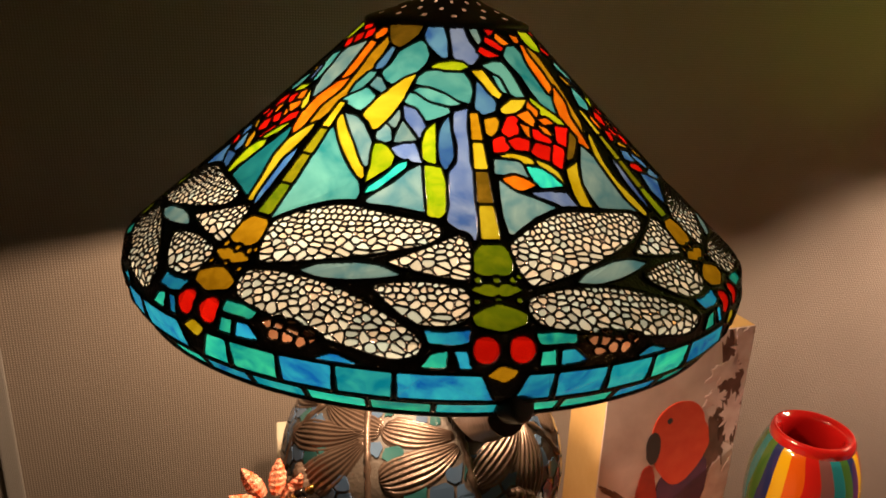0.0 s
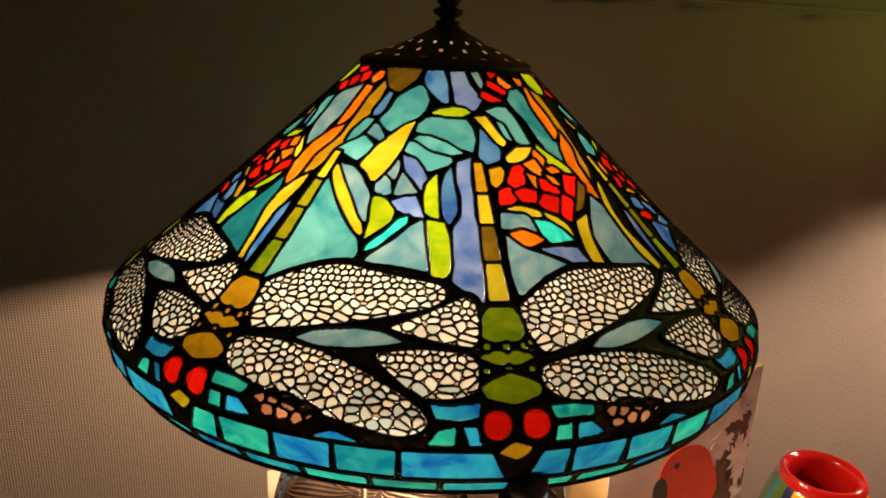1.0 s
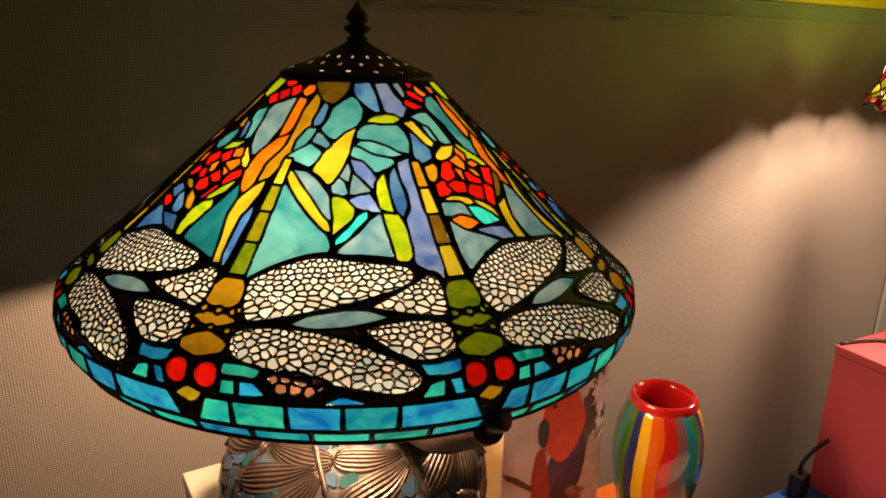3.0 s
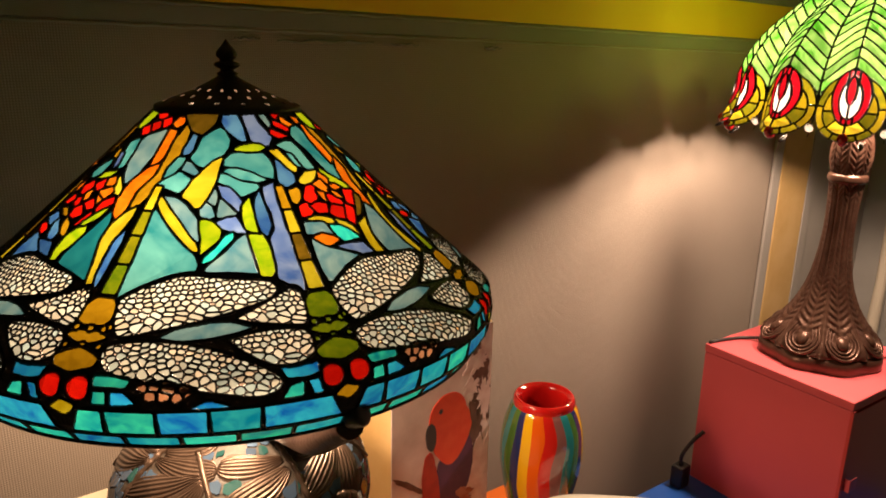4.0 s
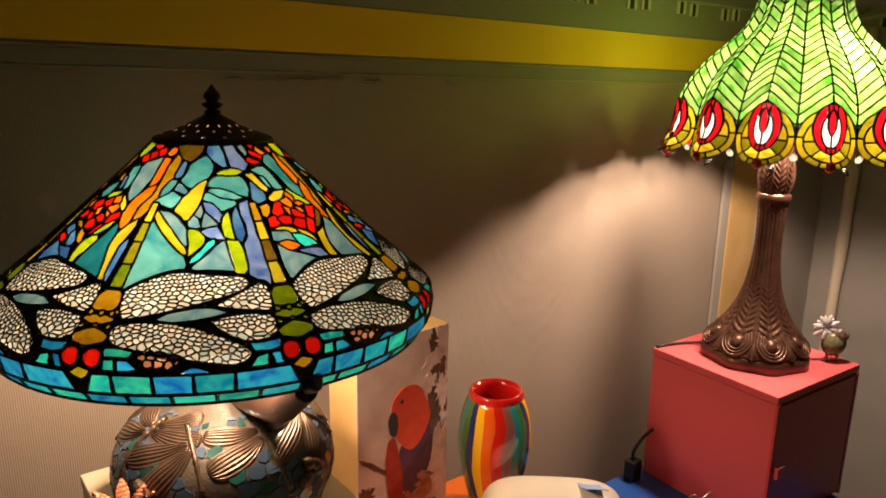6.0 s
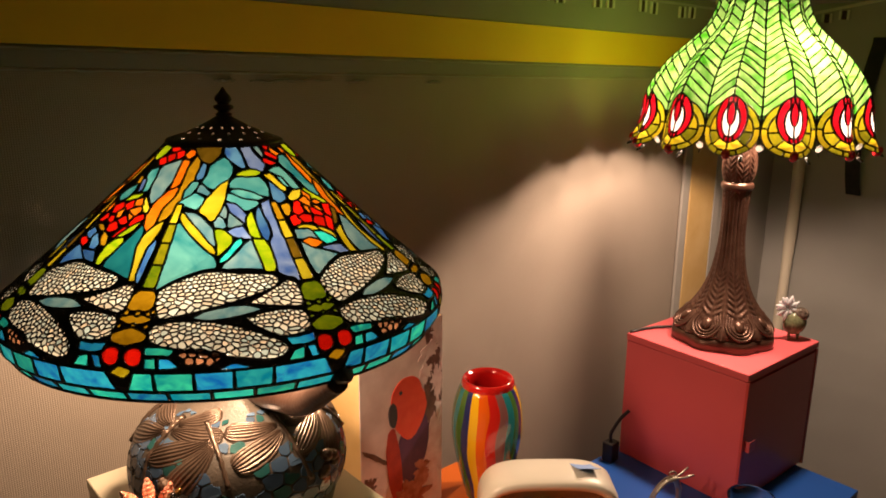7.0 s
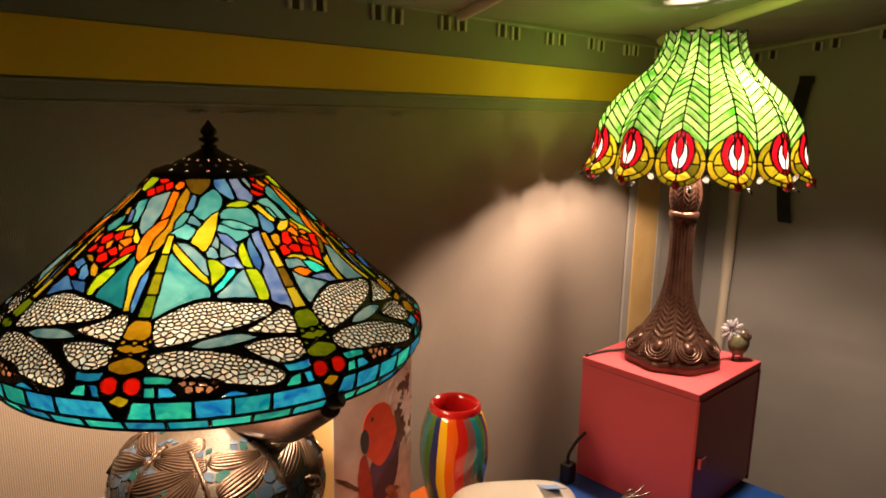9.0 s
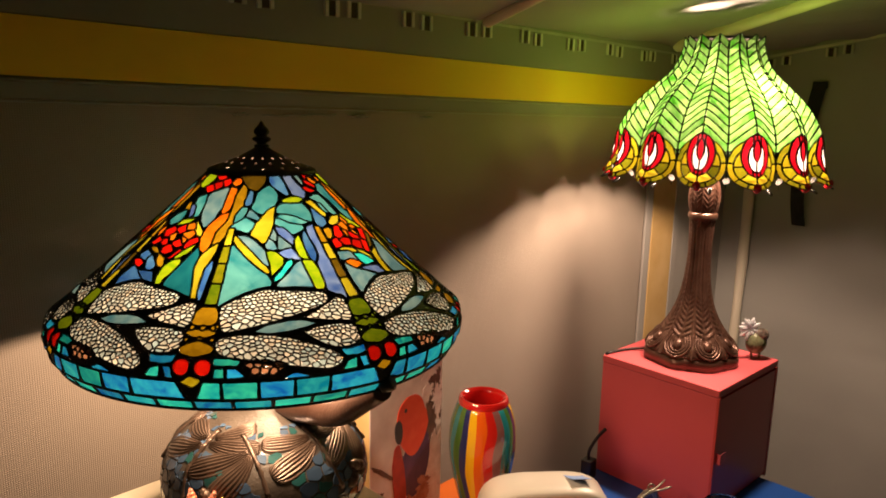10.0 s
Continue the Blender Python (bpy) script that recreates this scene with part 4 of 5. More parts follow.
def dragonfly(p, d, kind):
    """Wings as openings for their cells, stem, body, eyes, and the panes beside the head."""
    body, stem = (("amber", ("yel", "olive", "olive", "bgreen")), ("bgreen", ("amber", "yel", "brown", "yel")))[kind]
    for k, pts in WINGS.values():
        out = [(d + x / k, y) for x, y in wing_shape(k, pts)]
        cx, cy = sum(q[0] for q in out) / len(out), sum(q[1] for q in out) / len(out)
        p.poly(0, *[(u + (u - cx) * 2.4 / math.hypot((u - cx) * k, v - cy), v + (v - cy) * 2.4 / math.hypot((u - cx) * k, v - cy)) for u, v in out])
    for k, pts in WINGS.values():
        p.poly(-1, *[(d + x / k, y) for x, y in wing_shape(k, pts)])
    p.pane(d, "pale", (12.8, 166), (16.3, 159), (23, 155), (26.5, 156), (30.4, 161), (26.9, 164), (22.2, 167), (17.1, 168.5))
    cuts = (54.5, 75.5, 95, 116.5, 139)
    for (a, b), tone in zip(zip(cuts, cuts[1:]), stem):
        p.strip(d + 0.2, a, d + 0.2, b, 6.6 + 0.055 * (a - 55), 6.6 + 0.055 * (b - 55), tone)
    p.poly(0, (d - 3.8, 148), (d - 2.4, 139.5), (d + 2.4, 139.5), (d + 3.8, 148), (d + 4.4, 176), (d + 3.6, 191), (d - 3.6, 191), (d - 4.4, 176))
    p.pane(d, body, (-3.5, 147), (-2.0, 140.5), (2.2, 140.5), (3.6, 147), (3.5, 156), (2.2, 160), (-2.2, 160), (-3.7, 157))
    p.pane(d, body, (-4.5, 167.3), (-2.6, 163), (2.6, 163), (4.4, 167.6), (1.6, 171.6), (-1.6, 171.6))
    for x, y, r in ((-2.8, 161.6, 2.6), (0.1, 161.7, 2.6), (2.8, 161.6, 2.6), (0, 173.2, 2.6), (-3.2, 173.4, 2.3), (3.2, 173.2, 2.3), (3.9, 160, 2.3)):
        p.oval(d + x, y, r, r, body)
    p.pane(d, body, (0, 173.5), (-2.4, 176.5), (-4.4, 181), (-3.7, 187), (0, 190.6), (3.9, 186), (4.3, 180.5), (2.4, 176.5))
    p.pane(d, "sky", (-10.9, 188.5), (-8, 189), (-4.0, 187.5), (-4.2, 195), (-6, 197.2), (-10, 197))
    p.pane(d, "aqua", (-11, 208.5), (-9.6, 200.5), (-7.1, 198.6), (-7.2, 208.4))
    p.pane(d, "sky", (-6.9, 198.6), (-4.7, 198.6), (-3.9, 208.6), (-5.8, 208.6))
    p.pane(d, "aqua", (4.2, 189.5), (10.8, 190.5), (10.3, 198), (4.6, 197.6))
    p.pane(d, "aqua", (4.7, 199.4), (7.2, 199), (7.2, 208.2), (4.6, 208))
    p.pane(d, "sky", (7.5, 199.2), (9.6, 199.2), (12, 207), (7.5, 208.6))
    p.pane(d, "sky", (18.8, 210), (22.3, 204.4), (27, 210))


def borders(p):
    """Two courses of panes round the rim; beside each head the upper course is cut on the slant."""
    for k in range(-4, 4):
        d = STEP * k - 0.4
        p.poly(("aqua", "sky")[k % 2], (d + 0.9, 228), (d + 3.0, 210.5), (d + 6.75, 210.5), (d + 6.75, 228))
        for i, (a, b) in enumerate(((7.05, 14.75), (15.05, 22.65), (22.95, 30.65))):
            p.poly(("aqua", "sky", "cyan")[(i + (k % 3)) % 3], (d + a, 210.5), (d + b, 210.5), (d + b, 228), (d + a, 228))
        p.poly("sky", (d + 30.95, 210.5), (d + 41.8, 210.5), (d + 44.2, 228), (d + 30.95, 228))
    for k in range(40):
        u = -180 + 9.0 * k - 0.4
        p.poly(("aqua", "sky", "cyan", "aqua")[(k * 5 + k // 4) % 4], (u + 0.15, 229.6), (u + 8.85, 229.6), (u + 8.85, 241), (u + 0.15, 241))


for k in range(-4, 4):
    (field_a, field_r, field_l)[k % 3](shade_panel, STEP * k)
borders(shade_panel)
HEADS = [STEP * k - 0.7 * (k % 2) for k in range(-4, 5)]
for k, d in zip(range(-4, 5), HEADS):
    dragonfly(shade_panel, d, k % 2)
for k, d in zip(range(-4, 5), HEADS):
    shade_panel.poly(0, (d - 4.3, 191), (d + 4.3, 191), (d + 4.3, 206), (d - 4.3, 206))
    for side in (-1, 1):
        shade_panel.oval(d + side * 2.4, 198.5, 7.5, 7.7, "red")
    shade_panel.pane(d, ("yel", "amber")[k % 2], (-2.6, 211.5), (-0.4, 205.4), (2.2, 208.5), (1.6, 212.5), (0.2, 216.5))
    shade_panel.mosaic([(d + 11.4, 196), (d + 14.0, 191.5), (d + 17.5, 193), (d + 21.2, 198.5), (d + 17.5, 206.5), (d + 12.6, 205)], 5.9, ["peach"], rng, 1.3)

found, covered = shade_panel.pieces(0.92)
lamp = thing("dragonfly_lamp", "lit lamp with a conical stained glass dragonfly shade, mosaic base", "table lamp", at=LAMP)
came_data = [shade_panel.backing(covered, -0.0004)] + [shade_panel.came(loop, 1.15, 0.0010) for _, loop in found]
shade = part("shade", mesh_of("shade", *join_data(came_data), LEAD, smooth=False), lamp, "dark soldered web of the leaded glass cone")
shade.matrix_basis = SHADE_POSE @ Matrix.Rotation(math.radians(FIRST), 4, "Z")
rest = {}
count = 0
for tone, loop in found:
    u = sum(q[0] for q in loop) / len(loop)
    area = abs(sum((a[0] * b[1] - b[0] * a[1]) for a, b in zip(loop, loop[1:] + loop[:1])))
    verts, faces = shade_panel.sheet(loop)
    if -52 < u < 98 and area > 6 and count < 300:
        count += 1
        part("glass_pane", mesh_of("glass_pane", verts, faces, GLASS[tone]), shade)
    else:
        rest.setdefault(tone, []).append((verts, faces))
for tone, group in rest.items():
    part("small_panes", mesh_of("small_panes", *join_data(group), GLASS[tone]), shade, kind="stuff")

wing_meshes = []
for (k, pts), tilt in zip(WINGS.values(), (-0.10, 0.24, 0.10, -0.06)):
    outline = wing_shape(k, pts)
    glass_data, lead_data = [], []
    for cell, pane in wing_cells(outline, 4.9, 3.5, 0.50, rng, tilt):
        if pane is None:
            lead_data.append(shade_panel.sheet([(x / k, y) for x, y in cell]))
        else:
            ring = [(x / k, y) for x, y in pane]
            glass_data.append(shade_panel.sheet(ring))
            lead_data.append(shade_panel.came(ring, 0.72, 0.0006))
    edge = [(x / k, y) for x, y in rounded_loop(outline)]
    lead_data.append(shade_panel.came(edge, 1.0, 0.0010))
    inner = [(x / k, y) for x, y in rounded_loop(inset_hull(outline, 0.55))]
    lead_data.append(shade_panel.came(inner, 0.75, 0.0006))
    gv, gf = join_data(glass_data)
    lv, lf = join_data(lead_data)
    verts, faces = join_data([(gv, gf), (lv, lf)])
    wing_meshes.append(mesh_of("wing", verts, faces, [GLASS["white"], LEAD], [0] * len(gf) + [1] * len(lf)))
for d in HEADS[:-1]:
    for me in wing_meshes:
        w = part("wing", me, shade, "net-veined cream glass wing", kind="stuff")
        w.rotation_euler.z = math.radians(d)

# cap, finial, rim
holes = lambda i, k: i in (9, 12, 15) and (k + i) % 6 == 0
cap_prof = smooth_profile([(0.0535, 0.3930), (0.0552, 0.3965), (0.0520, 0.3995), (0.0380, 0.4045), (0.0240, 0.4105), (0.0125, 0.4165), (0.0070, 0.4200)], 4)
part("cap", lathe_mesh("cap", cap_prof, BRONZE, 96, skip=holes), lamp, "pierced dark bronze cap").matrix_basis = SHADE_POSE
fin = smooth_profile([(0.0070, 0.4195), (0.0078, 0.4220), (0.0048, 0.4240), (0.0092, 0.4270), (0.0092, 0.4295), (0.0054, 0.4315), (0.0078, 0.4345), (0.0074, 0.4380), (0.0036, 0.4425), (0.0016, 0.4455), (0.0006, 0.4470)], 5)
part("finial", lathe_mesh("finial", fin, BRONZE, 24), lamp).matrix_basis = SHADE_POSE
part("rim", lathe_mesh("rim", [(0.2004, 0.2165), (0.2014, 0.2150), (0.2004, 0.2138), (0.1990, 0.2150), (0.2004, 0.2165)], LEAD, 96), lamp).matrix_basis = SHADE_POSE

# mosaic base
BALL = smooth_profile([(0.084, 0.0), (0.096, 0.006), (0.102, 0.026), (0.1105, 0.050), (0.1110, 0.070), (0.103, 0.096), (0.081, 0.117), (0.053, 0.130), (0.030, 0.137), (0.018, 0.146)], 5)
GROUT = material("taupe_grout", (0.052, 0.041, 0.032), 0.5, 0.0, (0.078, 0.062, 0.048), 40, bump=0.3, bump_scale=300)
TILES = [material("slate_blue_tile", (0.05, 0.090, 0.16), 0.15, 0, (0.08, 0.135, 0.215), 25, coat=0.4, spread=0.4),
         material("teal_tile", (0.012, 0.06, 0.06), 0.12, 0, (0.03, 0.10, 0.10), 25, coat=0.4, spread=0.4)]
RELIEF = material("relief_bronze", (0.085, 0.055, 0.039), 0.34, 0.5, (0.13, 0.088, 0.064), 50, bump=0.15, bump_scale=400, coat=0.1)
base = part("base", lathe_mesh("base", BALL, GROUT, 96, close=True), lamp, "round grouted lamp base")
base.location.x = -0.008
ball_panel = Panel([BALL[-1 - i] for i in range(len(BALL))], -180, 180, 0.3, 0.5)
taken = []


def relief_wing(u0, s0, ang, L, W, parent):
    """A ribbed wing raised from the round base."""
    k = ball_panel.per_degree(min(max(s0, 30), 120))
    nx, ny = 24, 48
    verts, faces = [], []
    ca, sa = math.cos(ang), math.sin(ang)
    for i in range(nx + 1):
        t = i / nx
        w = W * (0.10 + 0.9 * math.sin(math.pi * min(1, t * 0.62 + 0.02)) ** 0.8) * (1 if t < 0.75 else math.sqrt(max(0.0, 1 - ((t - 0.75) / 0.25) ** 2)))
        for j in range(ny + 1):
            v = 2 * j / ny - 1
            x, y = t * L, v * w
            h = 0.0026 * (1 - v * v) ** 0.5 + 0.0006 * math.cos(v * 24 + 1.2 * math.sin(t * 7 + 2 * v)) * (1 - v ** 4)
            X, Y = x * ca - y * sa, x * sa + y * ca
            verts.append(ball_panel.place(u0 + X / k, s0 + Y, h - 0.0006 if abs(v) < 1 and 0 < i < nx else -0.001))
    m = ny + 1
    faces = [(i * m + j, i * m + j + 1, (i + 1) * m + j + 1, (i + 1) * m + j) for i in range(nx) for j in range(ny)]
    part("relief_wing", mesh_of("relief_wing", verts, faces, RELIEF, smooth=True), parent)
    for t in (0.15, 0.4, 0.65, 0.9):
        taken.append((u0 + t * L * ca / k, s0 + t * L * sa, W * 0.8))


def relief_body(pts, r, parent):
    line = [ball_panel.place(u, s, 0.0015) for u, s in pts]
    fine = []
    for a, b in zip(line, line[1:]):
        fine += [tuple(Vector(a).lerp(Vector(b), q / 6)) for q in range(6)]
    fine.append(line[-1])
    part("relief_body", tube_mesh("relief_body", fine, r, RELIEF, 8, lambda t: 0.55 + 0.45 * abs(math.cos(t * 26))), parent)
    for u, s in pts:
        taken.append((u, s, 6))


for k in range(4):
    u = 277 + 90 * k - 360 * (k > 0)
    relief_wing(u + 2, 56, -0.50, 52, 14, base)
    relief_wing(u + 2, 64, -0.06, 60, 13, base)
    relief_wing(u - 2, 60, math.pi + 0.06, 54, 13, base)
    relief_wing(u - 2, 68, math.pi - 0.50, 56, 15, base)
    relief_body([(u, 46), (u, 56), (u + 0.5, 70), (u, 95), (u + 3, 125)], 0.0030, base)
    relief_wing(u + 39, 64, math.pi - 0.55, 62, 14, base)
    relief_wing(u + 41, 70, math.pi - 1.05, 60, 14, base)
    relief_body([(u + 28, 46), (u + 38, 62), (u + 46, 84), (u + 51, 112)], 0.0028, base)
    for q in range(9):
        a = u + 17 + 6 * math.cos(q * 2.4)
        s = 118 + 9 * math.sin(q * 1.9)
        c = ball_panel.place(a, s, 0.001)
        bm = bmesh.new()
        bmesh.ops.create_icosphere(bm, subdivisions=2, radius=0.0042 + 0.0012 * (q % 3), matrix=Matrix.Translation(c))
        me = bpy.data.meshes.new("relief_berry")
        bm.to_mesh(me)
        bm.free()
        me.materials.append(RELIEF)
        part("relief_berry", me, base)
        taken.append((a, s, 6))
ball_panel.mosaic([(-180, 36), (179.9, 36), (179.9, 160), (-180, 160)], 14.0, ["slate", "slate", "teal"], rng, 1.25)
bare = np.vectorize(lambda u, s: noise.noise((u * 0.045, s * 0.07, 4.2)))(*np.meshgrid(ball_panel.us[::4], ball_panel.ss[::4]))
bare = np.repeat(np.repeat(bare, 4, 0), 4, 1)[:ball_panel.ns, :ball_panel.nu]
ball_panel.lab[bare > 0.28] = 0
for u, s, w in taken:
    ball_panel.oval((u + 180) % 360 - 180, s, w * 0.78 + 0.5, w * 0.78 + 0.5, 0)
for tone, loop in ball_panel.pieces(1.0, 150)[0]:
    if min(abs((sum(q[0] for q in loop) / len(loop) - c + 180) % 360 - 180) for c in (200, 250, 300)) < 75:
        n = len(loop)
        verts = [ball_panel.place(a, b, 0.0010) for a, b in loop] + [ball_panel.place(a, b, -0.0015) for a, b in loop]
        faces = [tuple(range(n))] + [(i, n + i, n + (i + 1) % n, (i + 1) % n) for i in range(n)]
        part("mosaic_tile", mesh_of("mosaic_tile", verts, faces, TILES[tone == "teal"]), base)

# arm with a dark knob under the rim
arm_pts = smooth_profile([(0.004, -0.02, 0.140), (0.004, -0.070, 0.149), (0.000, -0.120, 0.163), (-0.008, -0.168, 0.194), (-0.014, -0.200, 0.215)], 6)
part("arm", tube_mesh("arm", arm_pts, 0.012, PATINA, 14, lambda t: 1.4 - 0.65 * t), lamp, "curved brown metal arm")
knob = lathe_mesh("knob", smooth_profile([(0.0005, 0.0), (0.0100, 0.001), (0.0115, 0.004), (0.0115, 0.013), (0.009, 0.016), (0.0005, 0.0165)], 4), BLACKP, 24)
kn = part("knob", knob, lamp, "black round knob")
kn.scale = (0.78, 0.78, 0.78)
kn.location, kn.rotation_euler = (-0.014, -0.197, 0.2200), (radians(66), 0, radians(34))


# ---- cabinets ----
def cabinet(name, label, group, cx, cy, w, d, z0, z1, mat, door_mat, turn, door_h=None):
    """Metal cabinet: body, lipped top, inset door with a bent tab handle."""
    t = thing(name, label, "cabinet", group, (cx, cy, z0))
    t.rotation_euler.z = radians(turn)
    h = z1 - z0
    part("body", box_mesh("body", -w / 2 + 0.001, w / 2 - 0.001, -d / 2 + 0.003, d / 2 - 0.001, 0, h - 0.0145, mat, 0.0015), t)
    part("top_panel", box_mesh("top_panel", -w / 2, w / 2, -d / 2, d / 2, h - 0.0135, h, mat, 0.0022, 3), t)
    dh = door_h or h
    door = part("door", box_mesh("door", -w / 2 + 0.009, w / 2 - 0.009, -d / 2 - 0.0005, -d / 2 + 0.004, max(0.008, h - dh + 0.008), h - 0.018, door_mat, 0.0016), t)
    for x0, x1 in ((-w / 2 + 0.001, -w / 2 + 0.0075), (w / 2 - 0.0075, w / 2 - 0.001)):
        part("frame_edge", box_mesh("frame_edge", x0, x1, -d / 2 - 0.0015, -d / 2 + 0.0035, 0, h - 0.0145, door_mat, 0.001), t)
    hz = h - 0.134
    bm = bmesh.new()
    bmesh.ops.create_cube(bm, size=1, matrix=Matrix.Translation((-w / 2 + 0.022, -d / 2 - 0.008, hz)) @ Matrix.Diagonal((0.020, 0.0016, 0.020, 1)))
    bmesh.ops.create_cube(bm, size=1, matrix=Matrix.Translation((-w / 2 + 0.0128, -d / 2 - 0.0045, hz)) @ Matrix.Diagonal((0.0016, 0.0090, 0.020, 1)))
    bmesh.ops.bevel(bm, geom=bm.edges[:], offset=0.0004, segments=1, affect="EDGES")
    me = bpy.data.meshes.new("handle")
    bm.to_mesh(me)
    bm.free()
    me.materials.append(mat)
    part("handle", me, door, "bent metal tab handle")
    return t


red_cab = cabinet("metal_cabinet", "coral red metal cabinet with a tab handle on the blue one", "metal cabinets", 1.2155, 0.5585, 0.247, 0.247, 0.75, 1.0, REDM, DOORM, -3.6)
blue_cab = cabinet("metal_cabinet", "tall royal blue metal cabinet under the red one", "metal cabinets", 1.135, 0.512, 0.36, 0.375, 0.0, 0.75, BLUEM, BLUEM, -2.0, 0.35)
orange_cab = cabinet("metal_cabinet", "orange metal cabinet beneath the vase and the radio", "metal cabinets", 0.588, 0.550, 0.315, 0.375, 0.0, 0.865, ORANGEM, ORANGEM, -1.0, 0.35)
cream_cab = cabinet("metal_cabinet", "cream metal cabinet that carries the dragonfly lamp", "metal cabinets", 0.2765, 0.605, 0.238, 0.37, 0.0, 1.03, CREAMM, CREAMM, -1.0, 0.35)

# ---- peacock lamp ----
PEACOCK = (1.218, 0.555, 1.0)
NP = 13
PROF = smooth_profile([(0.066, 0.620), (0.068, 0.597), (0.082, 0.562), (0.110, 0.532), (0.140, 0.502), (0.162, 0.470), (0.1745, 0.438), (0.179, 0.408), (0.184, 0.385), (0.195, 0.361)], 5)
half = 180 / NP
eye = Panel(PROF, -half, half, 0.1, 0.4)
eye.flute = (NP, 0.048)


def slope_at(z):
    return float(np.interp(-z, -eye.prof[:, 1], eye.arc))


U, S = np.meshgrid(eye.us, eye.ss)
A = np.abs(U) / half
KD = (eye.radius(eye.ss) * 1000 * math.pi / 180)[:, None]
swing = 0.85 * half * KD
curve = A - 0.02 * np.sin(2 * np.pi * A)
row = np.floor((S - swing * curve) / 14.4).astype(int)
low = (S - swing * curve) < 0
tone_id = {}
for key in sorted(set(zip(row.ravel().tolist(), (U > 0).ravel().tolist()))):
    tone_id[key] = eye.fresh("pgreen")
for (r, side), k in tone_id.items():
    eye.lab[(row == r) & ((U > 0) == side)] = k
eye.lab[low] = -1
s_eye, s_mid = slope_at(0.4165), slope_at(0.398)
X, Y = U * KD, S - s_mid
ring = (X / (half * KD * 0.99)) ** 2 + np.where(Y < 0, Y / 46.0, Y / (slope_at(0.3612) - s_mid - 0.5)) ** 2
petal = ring < 1
ang = np.degrees(np.arctan2(Y + 2, np.abs(X)))
outer = ring > 0.58
for side in (False, True):
    m = petal & ((U > 0) == side)
    for lo, hi, tone in ((-91, -4, "polive"), (-4, 42, "pgold"), (42, 68, "polive"), (68, 91, "polive")):
        eye.lab[m & outer & (ang >= lo) & (ang < hi)] = eye.fresh(tone)
    for lo, hi, tone in ((-91, 6, "pgold"), (6, 46, "polive"), (46, 91, "pyel")):
        eye.lab[m & ~outer & (ang >= lo) & (ang < hi)] = eye.fresh(tone)
# the gem: a red oval with a pale flame round a red slit
for side in (False, True):
    gem = (np.abs(X / 22.5) ** 2.0 + np.abs((S - s_eye) / 35) ** 1.8 < 1) & ((U > 0) == side)
    eye.lab[gem & (np.abs(X) > 6)] = eye.fresh("pred")
    eye.lab[gem & (np.abs(X) <= 6)] = eye.fresh("pred")
for side in (False, True):
    eye.lab[((X / 12.5) ** 2 + ((S - s_eye - 3) / 24) ** 2 < 1) & ((U > 0) == side)] = eye.fresh("pwhite")
eye.leaf(0, s_eye - 27, 0, s_eye + 10, 9.5, 0.0, "pred", 0.7)
eye.lab[(~petal) & (S > s_mid)] = -1
eye.lab[(~petal) & (S > s_mid - 26) & (A > 0.985)] = 0

eye_found, eye_cover = eye.pieces(1.4, 14)
peacock = thing("peacock_lamp", "table lamp with a bell-shaped green feather-pattern glass shade, lit", "table lamp", "", PEACOCK)
# top ring is unseen, added to shrink the bulbs' spot on the roof
shade_top = part("shade", lathe_mesh("shade", [(0.0640, 0.616), (0.0280, 0.611), (0.0280, 0.608), (0.0640, 0.612)], LEAD, 56), peacock, "bell shade of leaded glass with an added ring that narrows the light")
shade_top.location = (0.002, -0.004, 0.0)
came_me = mesh_of("came", *join_data([eye.backing(eye_cover, -0.0004)] + [eye.came(loop, 1.5, 0.0012) for _, loop in eye_found]), LEAD)
piece_me = []
for tone, loop in eye_found:
    verts, faces = eye.sheet(loop)
    piece_me.append(mesh_of("glass_pane", verts, faces, GLASS[tone]))
joined = {}
for tone, loop in eye_found:
    joined.setdefault(tone, []).append(eye.sheet(loop))
joined_me = {tone: mesh_of("panes", *join_data(g), GLASS[tone]) for tone, g in joined.items()}
near_panels = {0, 1, 2, 11, 12}
BEAD = material("red_glass_bead", (0.45, 0.01, 0.015), 0.08, 0, (0.5, 0.012, 0.02), 50, coat=0.6)
PEARL = glass("pearl_glass", (0.9, 0.86, 0.82), (0.95, 0.92, 0.9), 60, 0.9, 0.1, 0.3, (0.2, 0.2, 0.2))
bm = bmesh.new()
bmesh.ops.create_icosphere(bm, subdivisions=2, radius=1)
drop_me = bpy.data.meshes.new("bead")
bm.to_mesh(drop_me)
bm.free()
drop_me.materials.append(BEAD)
drop_me.polygons.foreach_set("use_smooth", [True] * len(drop_me.polygons))
pearl_me = drop_me.copy()
pearl_me.materials.clear()
pearl_me.materials.append(PEARL)
dark_me = drop_me.copy()
dark_me.materials.clear()
dark_me.materials.append(LEAD)
for i in range(NP):
    turn = radians(196.4 + i * 360 / NP)
    ob = part("came", came_me, shade_top, "dark lead came of one feather panel")
    ob.rotation_euler.z = turn
    if i in near_panels:
        for me in piece_me:
            part("glass_pane", me, shade_top).rotation_euler.z = turn
    else:
        for me in joined_me.values():
            part("panes", me, shade_top, kind="stuff").rotation_euler.z = turn
    for me, r, z, off, size in ((drop_me, 0.199, 0.364, 0.0, (0.0072, 0.0072, 0.0095)), (pearl_me, 0.184, 0.374, half, (0.0032, 0.0058, 0.0066)), (dark_me, 0.199, 0.358, half * 0.45, (0.0095, 0.0034, 0.0026))):
        a = turn + radians(off)
        b = part("bead", me, shade_top)
        b.location, b.scale, b.rotation_euler = (r * math.cos(a), r * math.sin(a), z), size, (0, 0.5, a)


